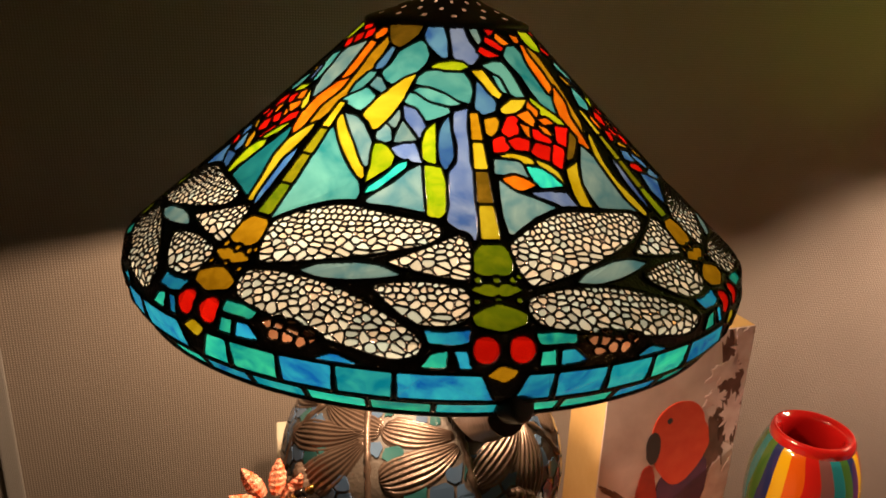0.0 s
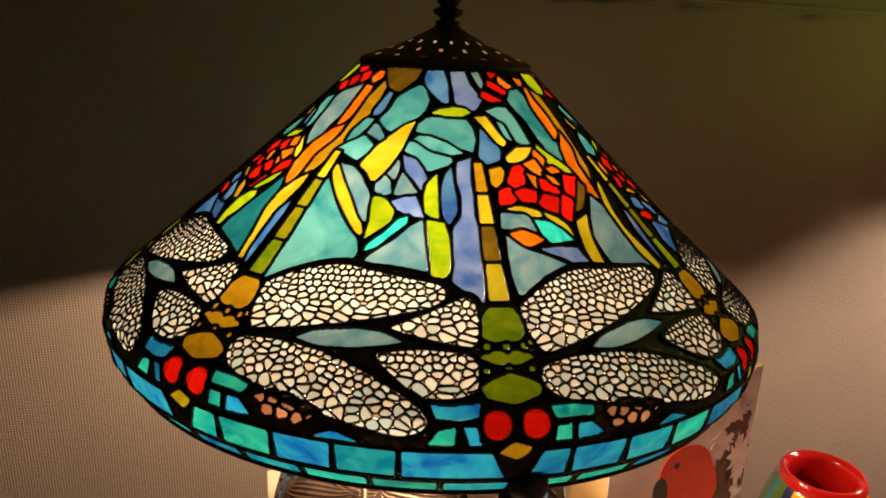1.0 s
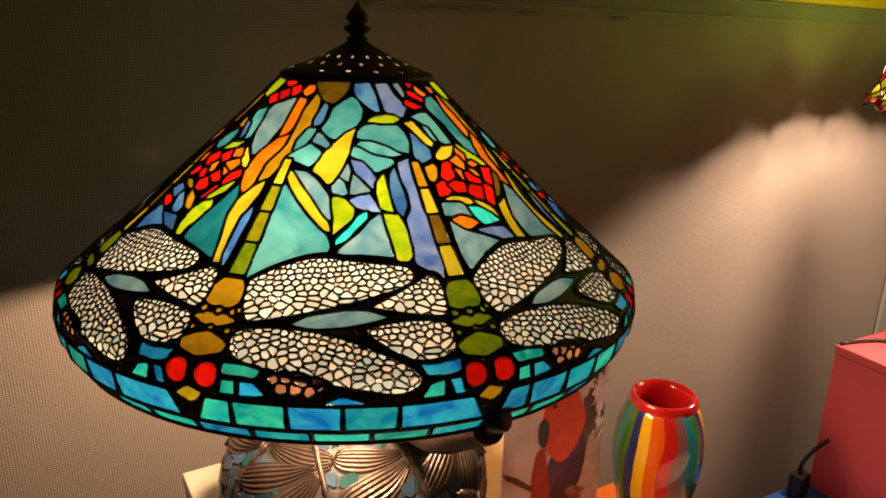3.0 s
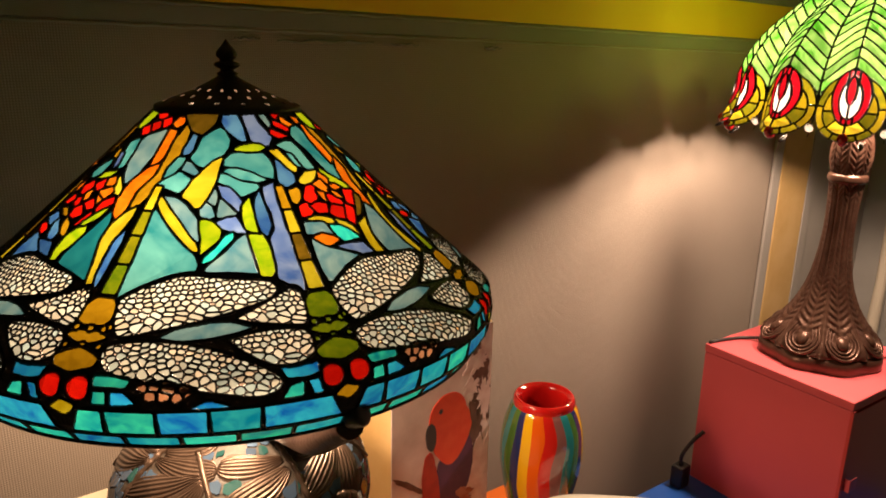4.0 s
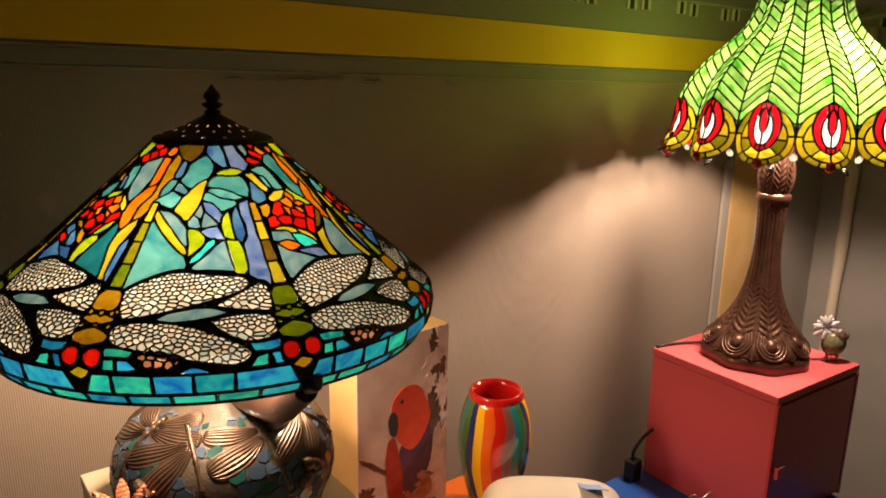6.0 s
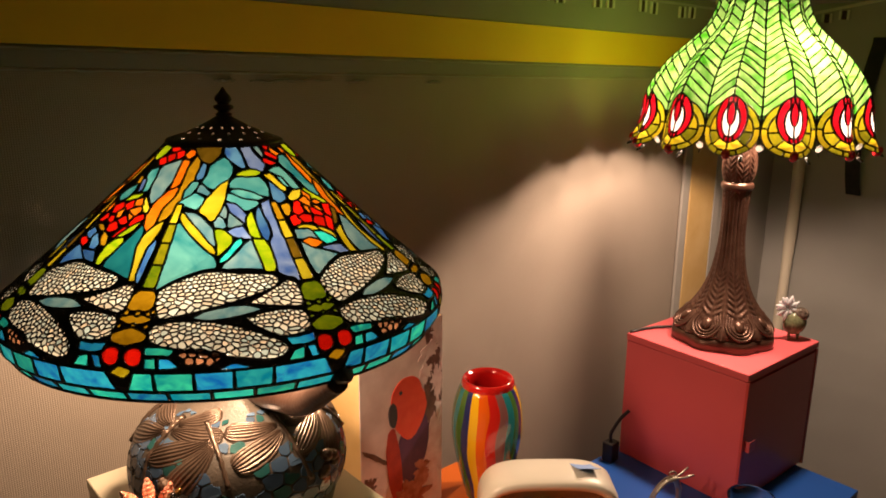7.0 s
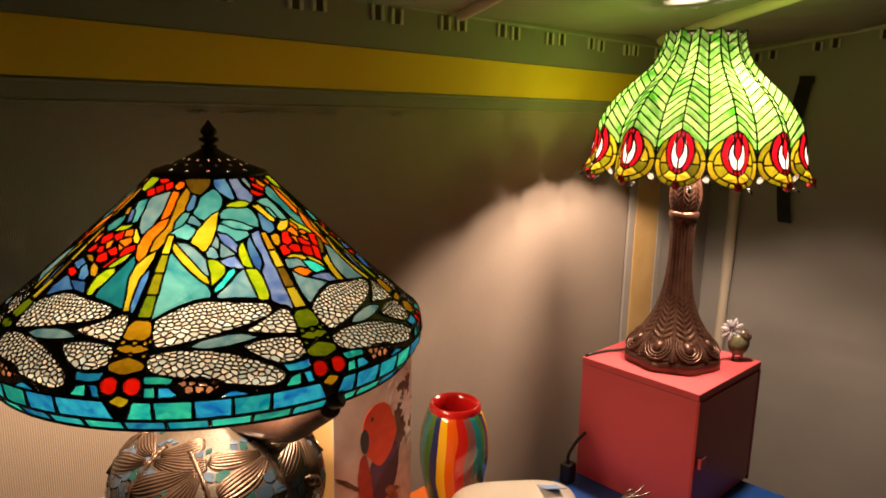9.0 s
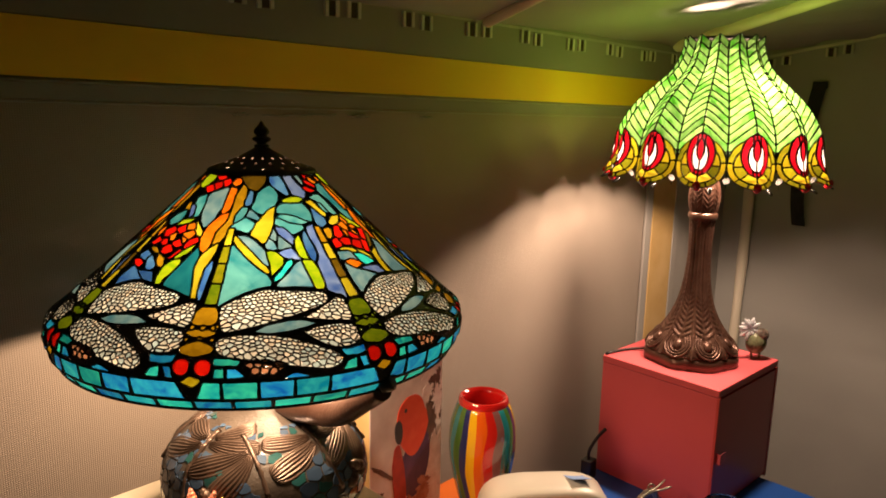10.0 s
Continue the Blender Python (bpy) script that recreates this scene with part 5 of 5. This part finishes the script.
def feather_column():
    """Eight feathers laid side by side: each with a spine, slanting barbs and a groove to the next."""
    prof = smooth_profile([(0.0215, 0.400), (0.0225, 0.362), (0.0275, 0.338), (0.0285, 0.318), (0.0255, 0.300), (0.0240, 0.295), (0.0272, 0.291), (0.0275, 0.284), (0.0240, 0.279), (0.0222, 0.262),
                           (0.0205, 0.215), (0.0228, 0.170), (0.0300, 0.125), (0.0430, 0.088), (0.0610, 0.058), (0.0780, 0.036), (0.0830, 0.024)], 12)

    def wobble(a, i):
        z = prof[i][1]
        f = (a * 8 / (2 * math.pi) - 0.08 + 0.9 * max(0.0, z - 0.10)) % 1 - 0.5
        if 0.279 < z < 0.2955:
            return 1 + 0.01 * math.cos(2 * math.pi * f)
        low = min(1.0, max(0.0, (0.30 - z) / 0.12))
        side = abs(2 * f)
        groove = 0.085 * (0.5 + 0.5 * low) * (1 - side ** 4) - 0.05
        spine = 0.05 * math.exp(-(f / 0.07) ** 2)
        barb = 0.034 * math.sin(z * 640 + 9 * side) * min(1, 6 * abs(f)) * (1 - side ** 8) * (0.25 if z < 0.06 else 1)
        return 1 + groove + spine + barb

    return lathe_mesh("column", prof, PATINA, 256, wobble)


column = part("column", feather_column(), peacock, "bronzed column with feather relief")
column.location = (-0.002, 0.005, 0)
foot_prof = [(0.0005, 0.0), (0.088, 0.0), (0.0905, 0.002), (0.0905, 0.018), (0.087, 0.022), (0.080, 0.0255), (0.0005, 0.027)]
part("foot", lathe_mesh("foot", foot_prof, PATINA, 128, lambda a, i: 1 + 0.030 * math.cos(8 * a - 0.50)), peacock, "scalloped bronzed foot").location = (-0.002, 0.005, 0)
for i in range(8):
    a = 2 * math.pi * (i + 0.08) / 8
    groups = []
    for rr, hh in ((0.0245, 0.0032), (0.0195, 0.0030), (0.0145, 0.0030)):
        loop = []
        for q in range(25):
            w = 2 * math.pi * q / 24
            up = max(0.0, -math.cos(w))
            loop.append(Vector((0.0700 + rr * 0.80 * math.cos(w) - 0.016 * up * up * rr / 0.0235, rr * math.sin(w) * (1 - 0.45 * up), 0.046 - 0.85 * rr * math.cos(w) + 0.020 * up * up * rr / 0.0235)))
        me = tube_mesh("t", loop, hh * 0.7, PATINA, 6)
        groups.append(([v.co.copy() for v in me.vertices], [tuple(p.vertices) for p in me.polygons]))
        bpy.data.meshes.remove(me)
    bm = bmesh.new()
    bmesh.ops.create_icosphere(bm, subdivisions=2, radius=1, matrix=Matrix.Translation((0.0700, 0, 0.045)) @ Matrix.Rotation(radians(45), 4, "Y") @ Matrix.Diagonal((0.0125, 0.0095, 0.007, 1)))
    groups.append(([v.co.copy() for v in bm.verts], [tuple(v.index for v in f.verts) for f in bm.faces]))
    bm.free()
    o = part("eye_boss", mesh_of("eye_boss", *join_data(groups), PATINA, smooth=True), peacock)
    o.rotation_euler.z, o.location = a, (-0.002, 0.005, 0)
cord = thing("power_cord", "thin black cord lying on the red cabinet", "cord")
part("cord", tube_mesh("cord", [(1.185, 0.640, 1.006), (1.165, 0.664, 1.0032), (1.142, 0.674, 1.0030), (1.120, 0.680, 1.0032), (1.103, 0.684, 1.003)], 0.0026, BLACKP, 8), cord)

# ---- vase ----
def stripe_material():
    m = bpy.data.materials.new("striped_glaze")
    m.use_nodes = True
    n, link = m.node_tree.nodes, m.node_tree.links
    b = n["Principled BSDF"]
    b.inputs["Roughness"].default_value, b.inputs["Coat Weight"].default_value, b.inputs["Coat Roughness"].default_value = 0.12, 0.7, 0.05
    co, sep, at = n.new("ShaderNodeTexCoord"), n.new("ShaderNodeSeparateXYZ"), n.new("ShaderNodeMath")
    link.new(co.outputs["Object"], sep.inputs["Vector"])
    at.operation = "ARCTAN2"
    link.new(sep.outputs["Y"], at.inputs[0])
    link.new(sep.outputs["X"], at.inputs[1])
    wav, mul, add, fr = n.new("ShaderNodeTexNoise"), n.new("ShaderNodeMath"), n.new("ShaderNodeMath"), n.new("ShaderNodeMath")
    wav.inputs["Scale"].default_value, wav.inputs["Detail"].default_value = 9.0, 1.0
    link.new(co.outputs["Object"], wav.inputs["Vector"])
    mul.operation = "MULTIPLY_ADD"
    mul.inputs[1].default_value, mul.inputs[2].default_value = 0.13, 0.672
    link.new(wav.outputs["Fac"], mul.inputs[0])
    add.operation = "MULTIPLY_ADD"
    add.inputs[1].default_value = 1.0 / (2 * math.pi)
    link.new(at.outputs["Value"], add.inputs[0])
    link.new(mul.outputs["Value"], add.inputs[2])
    fr.operation = "FRACT"
    link.new(add.outputs["Value"], fr.inputs[0])
    ramp = n.new("ShaderNodeValToRGB")
    ramp.color_ramp.interpolation = "CONSTANT"
    tones = {"r": (0.50, 0.014, 0.010), "y": (0.70, 0.42, 0.01), "o": (0.62, 0.10, 0.006), "p": (0.50, 0.15, 0.08), "t": (0.02, 0.22, 0.26), "g": (0.06, 0.16, 0.03), "n": (0.02, 0.03, 0.12), "m": (0.22, 0.09, 0.09), "b": (0.02, 0.10, 0.30)}
    order = "nbtgtgnyormtgnyogtnbgrtygb"
    e = ramp.color_ramp.elements
    e[0].position, e[0].color = 0, (*tones[order[0]], 1)
    e[1].position, e[1].color = 1 / len(order), (*tones[order[1]], 1)
    for i, c in enumerate(order[2:], 2):
        q = e.new(i / len(order))
        q.color = (*tones[c], 1)
    link.new(fr.outputs["Value"], ramp.inputs["Fac"])
    link.new(ramp.outputs["Color"], b.inputs["Base Color"])
    return m


REDGLASS = material("red_glaze", (0.42, 0.008, 0.008), 0.10, 0, (0.48, 0.012, 0.010), 12, coat=0.8)
vase = thing("striped_vase", "glossy vase with wavy rainbow stripes and a red lip", "vase", "", (0.672, 0.643, 0.865))
vase.scale.z = 0.990
part("body", lathe_mesh("body", smooth_profile([(0.0005, 0.0), (0.027, 0.0), (0.031, 0.006), (0.041, 0.040), (0.0500, 0.085), (0.0525, 0.115), (0.0500, 0.148), (0.0430, 0.173), (0.0385, 0.181)], 6), stripe_material(), 64), vase)
part("lip", lathe_mesh("lip", smooth_profile([(0.0390, 0.179), (0.0390, 0.186), (0.0362, 0.1905), (0.0325, 0.1890), (0.0290, 0.183), (0.0300, 0.165), (0.0380, 0.120), (0.030, 0.03), (0.0005, 0.02)], 6), REDGLASS, 64), vase, "thick red rim and inside")

# ---- printed block ----
block = thing("printed_wood_block", "wooden block printed with pink blossom and a red shape", "picture", "", (0.524, 0.690, 0.865))
block.rotation_euler.z = radians(5)
PRINT = material("blossom_print", (0.60, 0.49, 0.48), 0.5, 0, (0.78, 0.67, 0.66), 26, 6)
part("block", box_mesh("block", -0.077, 0.077, -0.029, 0.030, 0, 0.295, WOOD, 0.0008, 1), block, "bare pine edges")
part("print", box_mesh("print", -0.0768, 0.0768, -0.0300, -0.0288, 0.001, 0.2946, PRINT, 0.0003, 1), block, "pink blossom print")


def blot(name, mat, cx, cz, rx, rz, lift, rough=0.0, turn=0.0, seed=0, power=1.0):
    """A flat printed patch with a more or less ragged edge, kept inside the print."""
    n = 72
    pts = []
    for i in range(n):
        a = 2 * math.pi * i / n
        q = 1 + rough * (noise.noise((math.cos(a) * 2.2, math.sin(a) * 2.2, seed * 3.7)) + 0.7 * noise.noise((math.cos(a) * 7, math.sin(a) * 7, seed * 1.3)))
        x, z = rx * q * math.cos(a), rz * q * math.sin(a)
        x *= 1 - (1 - power) * max(0.0, -math.sin(a))
        x, z = x * math.cos(turn) - z * math.sin(turn), x * math.sin(turn) + z * math.cos(turn)
        pts.append((min(0.0764, max(-0.0764, cx + x)), min(0.294, max(0.0015, cz + z))))
    y = -0.0300 - lift
    verts = [(x, y, z) for x, z in pts] + [(x, y + lift, z) for x, z in pts]
    faces = [tuple(range(n))] + [(i, n + i, n + (i + 1) % n, (i + 1) % n) for i in range(n)]
    part(name, mesh_of(name, verts, faces, mat), block)


INK = {"red": material("red_ink", (0.68, 0.05, 0.018), 0.5, 0, (0.74, 0.08, 0.03), 60), "deep": material("dark_red_ink", (0.30, 0.014, 0.010), 0.5, 0, (0.42, 0.03, 0.015), 60),
       "violet": material("violet_ink", (0.055, 0.020, 0.075), 0.5, 0, (0.09, 0.03, 0.09), 60), "black": material("slate_ink", (0.022, 0.020, 0.028), 0.45),
       "bough": material("brown_ink", (0.085, 0.042, 0.032), 0.5, 0, (0.15, 0.075, 0.06), 70), "pink": material("pale_pink_ink", (0.78, 0.64, 0.63), 0.5, 0, (0.64, 0.47, 0.46), 70), "rust": material("rust_ink", (0.26, 0.07, 0.03), 0.5, 0, (0.42, 0.18, 0.12), 90)}
blot("bough", INK["bough"], 0.058, 0.230, 0.014, 0.066, 0.0003, 0.5, 0.12, 1)
blot("bough", INK["bough"], 0.052, 0.165, 0.012, 0.040, 0.0003, 0.5, 0.0, 2)
blot("twig", INK["bough"], -0.052, 0.128, 0.0035, 0.030, 0.0003, 0.4, 0.9, 3)
blot("blossom", INK["bough"], -0.066, 0.085, 0.014, 0.016, 0.0003, 0.7, 0.0, 4)
blot("blossom", INK["pink"], 0.066, 0.272, 0.014, 0.018, 0.0005, 0.6, 0.0, 5)
blot("blossom", INK["pink"], 0.052, 0.252, 0.018, 0.012, 0.0005, 0.8, 0.3, 6)
blot("blossom", INK["pink"], 0.066, 0.200, 0.012, 0.024, 0.0005, 0.8, 0.0, 7)
blot("blossom", INK["pink"], 0.046, 0.222, 0.012, 0.010, 0.0005, 0.8, 0.0, 8)
blot("blossom", INK["pink"], 0.058, 0.090, 0.020, 0.050, 0.0005, 0.6, 0.0, 9)
blot("blossom", INK["pink"], -0.045, 0.050, 0.030, 0.030, 0.0005, 0.5, 0.0, 10)
blot("violet_shape", INK["violet"], 0.018, 0.118, 0.030, 0.052, 0.0007, 0.05, -0.18, 11)
blot("dark_red_shape", INK["deep"], -0.018, 0.100, 0.013, 0.060, 0.0009, 0.06, 0.10, 12)
blot("red_shape", INK["red"], 0.012, 0.172, 0.032, 0.040, 0.0011, 0.03, 0.0, 13, 0.75)
blot("red_shape", INK["red"], 0.006, 0.196, 0.029, 0.029, 0.0013, 0.02, 0.0, 14)
blot("slate_shape", INK["black"], -0.020, 0.178, 0.0075, 0.018, 0.0015, 0.05, 0.06, 15)
blot("slate_dot", INK["black"], -0.006, 0.206, 0.0030, 0.0032, 0.0015, 0.05, 0.0, 16)
blot("rust_patch", INK["rust"], 0.014, 0.045, 0.034, 0.026, 0.0012, 0.6, 0.3, 17)
blot("rust_patch", INK["rust"], 0.034, 0.075, 0.014, 0.014, 0.0014, 0.8, 0.3, 18)

# ---- radio ----
radio = thing("retro_radio", "small cream radio with an arched top and coloured knobs", "radio", "", (0.662, 0.515, 0.865))
radio.rotation_euler.z, radio.scale = radians(-41), (0.94, 1.0, 1.07)


def arch(w, h, r_power, n=48):
    pts = [(-w, 0.0)]
    for i in range(n + 1):
        a = math.pi - math.pi * i / n
        c, s = math.cos(a), math.sin(a)
        pts.append((w * math.copysign(abs(c) ** r_power, c), 0.030 + (h - 0.030) * abs(s) ** r_power))
    pts.append((w, 0.0))
    return pts


def arch_mesh(name, rings, mat):
    """Rings of (half width, height, depth y) joined, ends closed."""
    verts, faces = [], []
    m = None
    for w, h, y in rings:
        p = arch(w, h, 0.55)
        m = len(p)
        verts += [(x, y, z if z > 0.001 else 0) for x, z in p]
    for i in range(len(rings) - 1):
        faces += [(i * m + k, i * m + (k + 1) % m, (i + 1) * m + (k + 1) % m, (i + 1) * m + k) for k in range(m)]
    faces += [tuple(range(m)), tuple(reversed(range((len(rings) - 1) * m, len(rings) * m)))]
    me = mesh_of(name, verts, faces, mat, smooth=True)
    return me


part("case", arch_mesh("case", [(0.087, 0.0783, -0.016), (0.087, 0.0783, -0.026), (0.090, 0.0813, -0.030), (0.0955, 0.0878, -0.031), (0.099, 0.0908, -0.027), (0.101, 0.0925, -0.015), (0.101, 0.0925, 0.026), (0.0985, 0.0903, 0.033), (0.092, 0.0843, 0.036)], PLASTIC), radio)
part("front_panel", arch_mesh("front_panel", [(0.0865, 0.0775, -0.0195), (0.0865, 0.0775, -0.0165)], GREYP), radio, "recessed grey front")
KNOB = {"lime": material("lime_plastic", (0.30, 0.30, 0.03), 0.4), "grey": material("pale_grey_plastic", (0.34, 0.32, 0.28), 0.4), "teal": material("teal_display", (0.02, 0.13, 0.17), 0.2), "note": material("blue_note_paper", (0.20, 0.32, 0.62), 0.7, 0, (0.24, 0.36, 0.66), 40)}
k1 = part("tuning_knob", lathe_mesh("tuning_knob", smooth_profile([(0.0005, 0.014), (0.008, 0.013), (0.0095, 0.008), (0.0095, 0.0)], 4), KNOB["lime"], 24), radio, "lime green knob")
k1.location, k1.rotation_euler = (-0.006, -0.0195, 0.052), (radians(90), 0, 0)
part("lever", box_mesh("lever", -0.034, -0.026, -0.033, -0.0195, 0.040, 0.062, KNOB["grey"], 0.002), radio, "grey lever")
part("display", box_mesh("display", 0.016, 0.052, -0.022, -0.0195, 0.036, 0.058, KNOB["teal"], 0.001), radio, "teal display")
note = thing("paper_note", "small blue paper note stuck on the radio", "note")
nm = []
for i in range(7):
    v = i / 6
    nm += [(x, -0.020 + 0.040 * v, 0.0016 + 0.008 * (1 - v) ** 2) for x in (-0.015, 0.015)]
nm += [(x, y, z - 0.0008) for x, y, z in nm]
nf = [(2 * i, 2 * i + 1, 2 * i + 3, 2 * i + 2) for i in range(6)] + [(14 + 2 * i, 14 + 2 * i + 2, 14 + 2 * i + 3, 14 + 2 * i + 1) for i in range(6)]
nf += [(2 * i, 2 * i + 2, 14 + 2 * i + 2, 14 + 2 * i) for i in range(6)] + [(2 * i + 1, 14 + 2 * i + 1, 14 + 2 * i + 3, 2 * i + 3) for i in range(6)]
part("paper", mesh_of("paper", nm, nf, KNOB["note"]), note)
note.location, note.rotation_euler = (0.7040, 0.490, 0.9605), (radians(-4), radians(8), radians(-28))

# ---- small things ----
CLEAR = bpy.data.materials.new("clear_glass")
CLEAR.use_nodes = True
cb = CLEAR.node_tree.nodes["Principled BSDF"]
cb.inputs["Base Color"].default_value = (0.95, 0.97, 0.98, 1)
cb.inputs["Roughness"].default_value, cb.inputs["Transmission Weight"].default_value, cb.inputs["IOR"].default_value = 0.03, 1.0, 1.48
tumbler = thing("drinking_glass", "clear drinking glass standing on the blue cabinet", "glass", "", (0.990, 0.376, 0.75))
part("bowl", lathe_mesh("bowl", [(0.0005, 0.0), (0.028, 0.0), (0.030, 0.003), (0.0355, 0.094), (0.0362, 0.0965), (0.0355, 0.0975), (0.0342, 0.0960), (0.0285, 0.008), (0.0005, 0.007)], CLEAR, 48), tumbler)

adapter = thing("plug_adapter", "black power plug with its cord beside the cabinet", "plug", "", (1.060, 0.682, 0.75))
part("plug_body", box_mesh("plug_body", -0.013, 0.013, -0.011, 0.011, 0, 0.040, BLACKP, 0.004, 3), adapter)
part("plug_cord", tube_mesh("plug_cord", smooth_profile([(0.0, 0.0, 0.038), (-0.002, 0.0, 0.056), (0.004, -0.006, 0.076), (0.013, -0.013, 0.092), (0.024, -0.020, 0.104)], 5), 0.0034, BLACKP, 8), adapter)

ORB = material("orange_glass_beads", (0.75, 0.10, 0.015), 0.25, 0, (0.85, 0.45, 0.30), 160, bump=0.8, bump_scale=600)
GOLD = material("gold_bead", (0.45, 0.24, 0.06), 0.25, 0.8, (0.30, 0.15, 0.04), 90)
JET = material("black_bead", (0.01, 0.008, 0.007), 0.15)
orn = thing("beaded_ornament", "beaded ornament with orange pointed petals and black-gold strands", "ornament", "", (0.172, 0.556, 1.03))
orn.scale = (0.78, 0.85, 0.66)
part("stem", lathe_mesh("stem", smooth_profile([(0.020, 0.0), (0.018, 0.008), (0.008, 0.030), (0.008, 0.090), (0.014, 0.110), (0.018, 0.122), (0.001, 0.130)], 5), JET, 24), orn, "black beaded stem")


def petal_mesh():
    verts, faces = [], []
    n = 13
    for i in range(n):
        t = i / (n - 1)
        w = 0.0072 * math.sin(math.pi * min(1, 0.18 + 0.82 * t)) ** 0.8 + 0.0004
        z = 0.036 * t + 0.0007 * (i % 2)
        for x, y in ((-w, 0), (-0.3 * w, -0.0024), (0.3 * w, -0.0024), (w, 0), (0.3 * w, 0.0022), (-0.3 * w, 0.0022)):
            verts.append((x * (1 + 0.10 * (i % 2)), y * (1 + 0.3 * (i % 2)), z))
    for i in range(n - 1):
        faces += [(6 * i + k, 6 * i + (k + 1) % 6, 6 * i + 6 + (k + 1) % 6, 6 * i + 6 + k) for k in range(6)]
    return mesh_of("petal", verts, faces, ORB)


pm = petal_mesh()
for i in range(6):
    o = part("petal", pm, orn, "orange beaded petal")
    o.location = (-0.026 + 0.012 * math.cos(i * 1.05), 0.006 + 0.014 * math.sin(i * 1.05), 0.118)
    o.rotation_euler = (radians(-22 * math.sin(i * 1.05)), radians(34 * math.cos(i * 1.05) - 8), radians(10 * i))
for i in range(5):
    pts = [(-0.020 + 0.011 * i * 0.6 + 0.004 * math.sin(q * 0.5 + i), -0.010 + 0.004 * i, 0.100 + 0.040 * math.sin(math.pi * q / 14) - 0.0008 * q) for q in range(15)]
    o = part("bead_strand", tube_mesh("bead_strand", pts, 0.0024, (GOLD, JET)[i % 2], 7, lambda t: 0.7 + 0.5 * abs(math.sin(t * 22))), orn)


def ball_mesh(name, blobs, mat):
    """A few overlapping egg shapes: place, half axes and lean."""
    groups = []
    for c, size, lean in blobs:
        bm = bmesh.new()
        bmesh.ops.create_icosphere(bm, subdivisions=3, radius=1, matrix=Matrix.Translation(c) @ Matrix.Rotation(lean, 4, "Y") @ Matrix.Diagonal((*size, 1)))
        groups.append(([v.co.copy() for v in bm.verts], [tuple(v.index for v in f.verts) for f in bm.faces]))
        bm.free()
    return mesh_of(name, *join_data(groups), mat, smooth=True)


SMOKY = glass("smoky_green_glass", (0.30, 0.33, 0.18), (0.14, 0.13, 0.08), 90, 0.35, 0.1, 1.0)
STRIPED = material("dark_striped_glass", (0.03, 0.022, 0.018), 0.1, 0, (0.22, 0.17, 0.14), 130, coat=0.6)
FROSTED = glass("frosted_white_glass", (0.92, 0.93, 0.97), (0.84, 0.86, 0.92), 60, 0.4, 0.05, 1.0)
fig = thing("glass_figurine", "small green glass figurine with a fan of clear petals", "figurine", "", (1.300, 0.466, 1.0))
fig.rotation_euler, fig.scale = (0, 0, radians(-38)), (1.25, 1.25, 1.25)
part("body", ball_mesh("body", [((0.002, 0, 0.027), (0.0165, 0.0135, 0.0185), 0.35)], SMOKY), fig)
part("dark_top", ball_mesh("dark_top", [((0.009, -0.003, 0.041), (0.0110, 0.0100, 0.0100), 0.5)], STRIPED), fig, "dark brown striped glass")
for x in (-0.005, 0.009):
    part("foot", ball_mesh("foot", [((x, 0, 0.008), (0.0022, 0.0022, 0.008), 0)], SMOKY), fig)
fan_me = ball_mesh("petal", [((0, 0, 0), (0.0078, 0.0022, 0.0030), 0)], FROSTED)
for i in range(16):
    a, r = radians(-40 + 22.9 * i), 0.0120 if i % 2 else 0.0085
    o = part("petal", fan_me, fig, "clear frosted petal")
    o.location, o.rotation_euler = (-0.012 + r * math.cos(a), 0.002 - 0.003 * (i % 2), 0.050 + r * math.sin(a)), (0, -a, 0)

SILVER = material("silver_wire", (0.40, 0.36, 0.30), 0.3, 0.8, (0.28, 0.25, 0.21), 90)
def wire_figure():
    groups = []
    coil = []
    spine = smooth_profile([(-0.050, -0.010, 0.004), (-0.046, -0.008, 0.030), (-0.034, -0.004, 0.052), (-0.016, 0.0, 0.066), (-0.002, 0.0, 0.070)], 40)
    for i, p in enumerate(spine):
        a = i * 0.85
        coil.append((p[0] + 0.0050 * math.cos(a) * 0.6, p[1] + 0.0062 * math.sin(a), p[2] + 0.0048 * math.cos(a)))
    lines = [(coil, 0.0013), ([(0.0, 0.0, 0.070), (0.006, -0.002, 0.052), (0.007, -0.002, 0.028), (0.006, 0.0, 0.004)], 0.0055)]
    for dy in (-0.007, 0.006):
        lines.append(([(-0.001, dy * 0.3, 0.070), (0.012, dy, 0.074), (0.026, dy * 1.8, 0.082)], 0.0018))
    lines.append(([(-0.006 + 0.006 * math.cos(q), 0.0, 0.078 + 0.005 * math.sin(q)) for q in np.linspace(0, 6, 14)], 0.0016))
    for pts, r in lines:
        me = tube_mesh("t", pts, r, SILVER, 6)
        groups.append(([v.co.copy() for v in me.vertices], [tuple(p.vertices) for p in me.polygons]))
        bpy.data.meshes.remove(me)
    return mesh_of("wire_figurine", *join_data(groups), SILVER, smooth=True)


wire = tagged(part("wire_figurine", wire_figure()), "coiled silver wire figurine on the blue cabinet", "figurine")
wire.location, wire.rotation_euler = (0.990, 0.505, 0.7505), (0, 0, radians(-35))
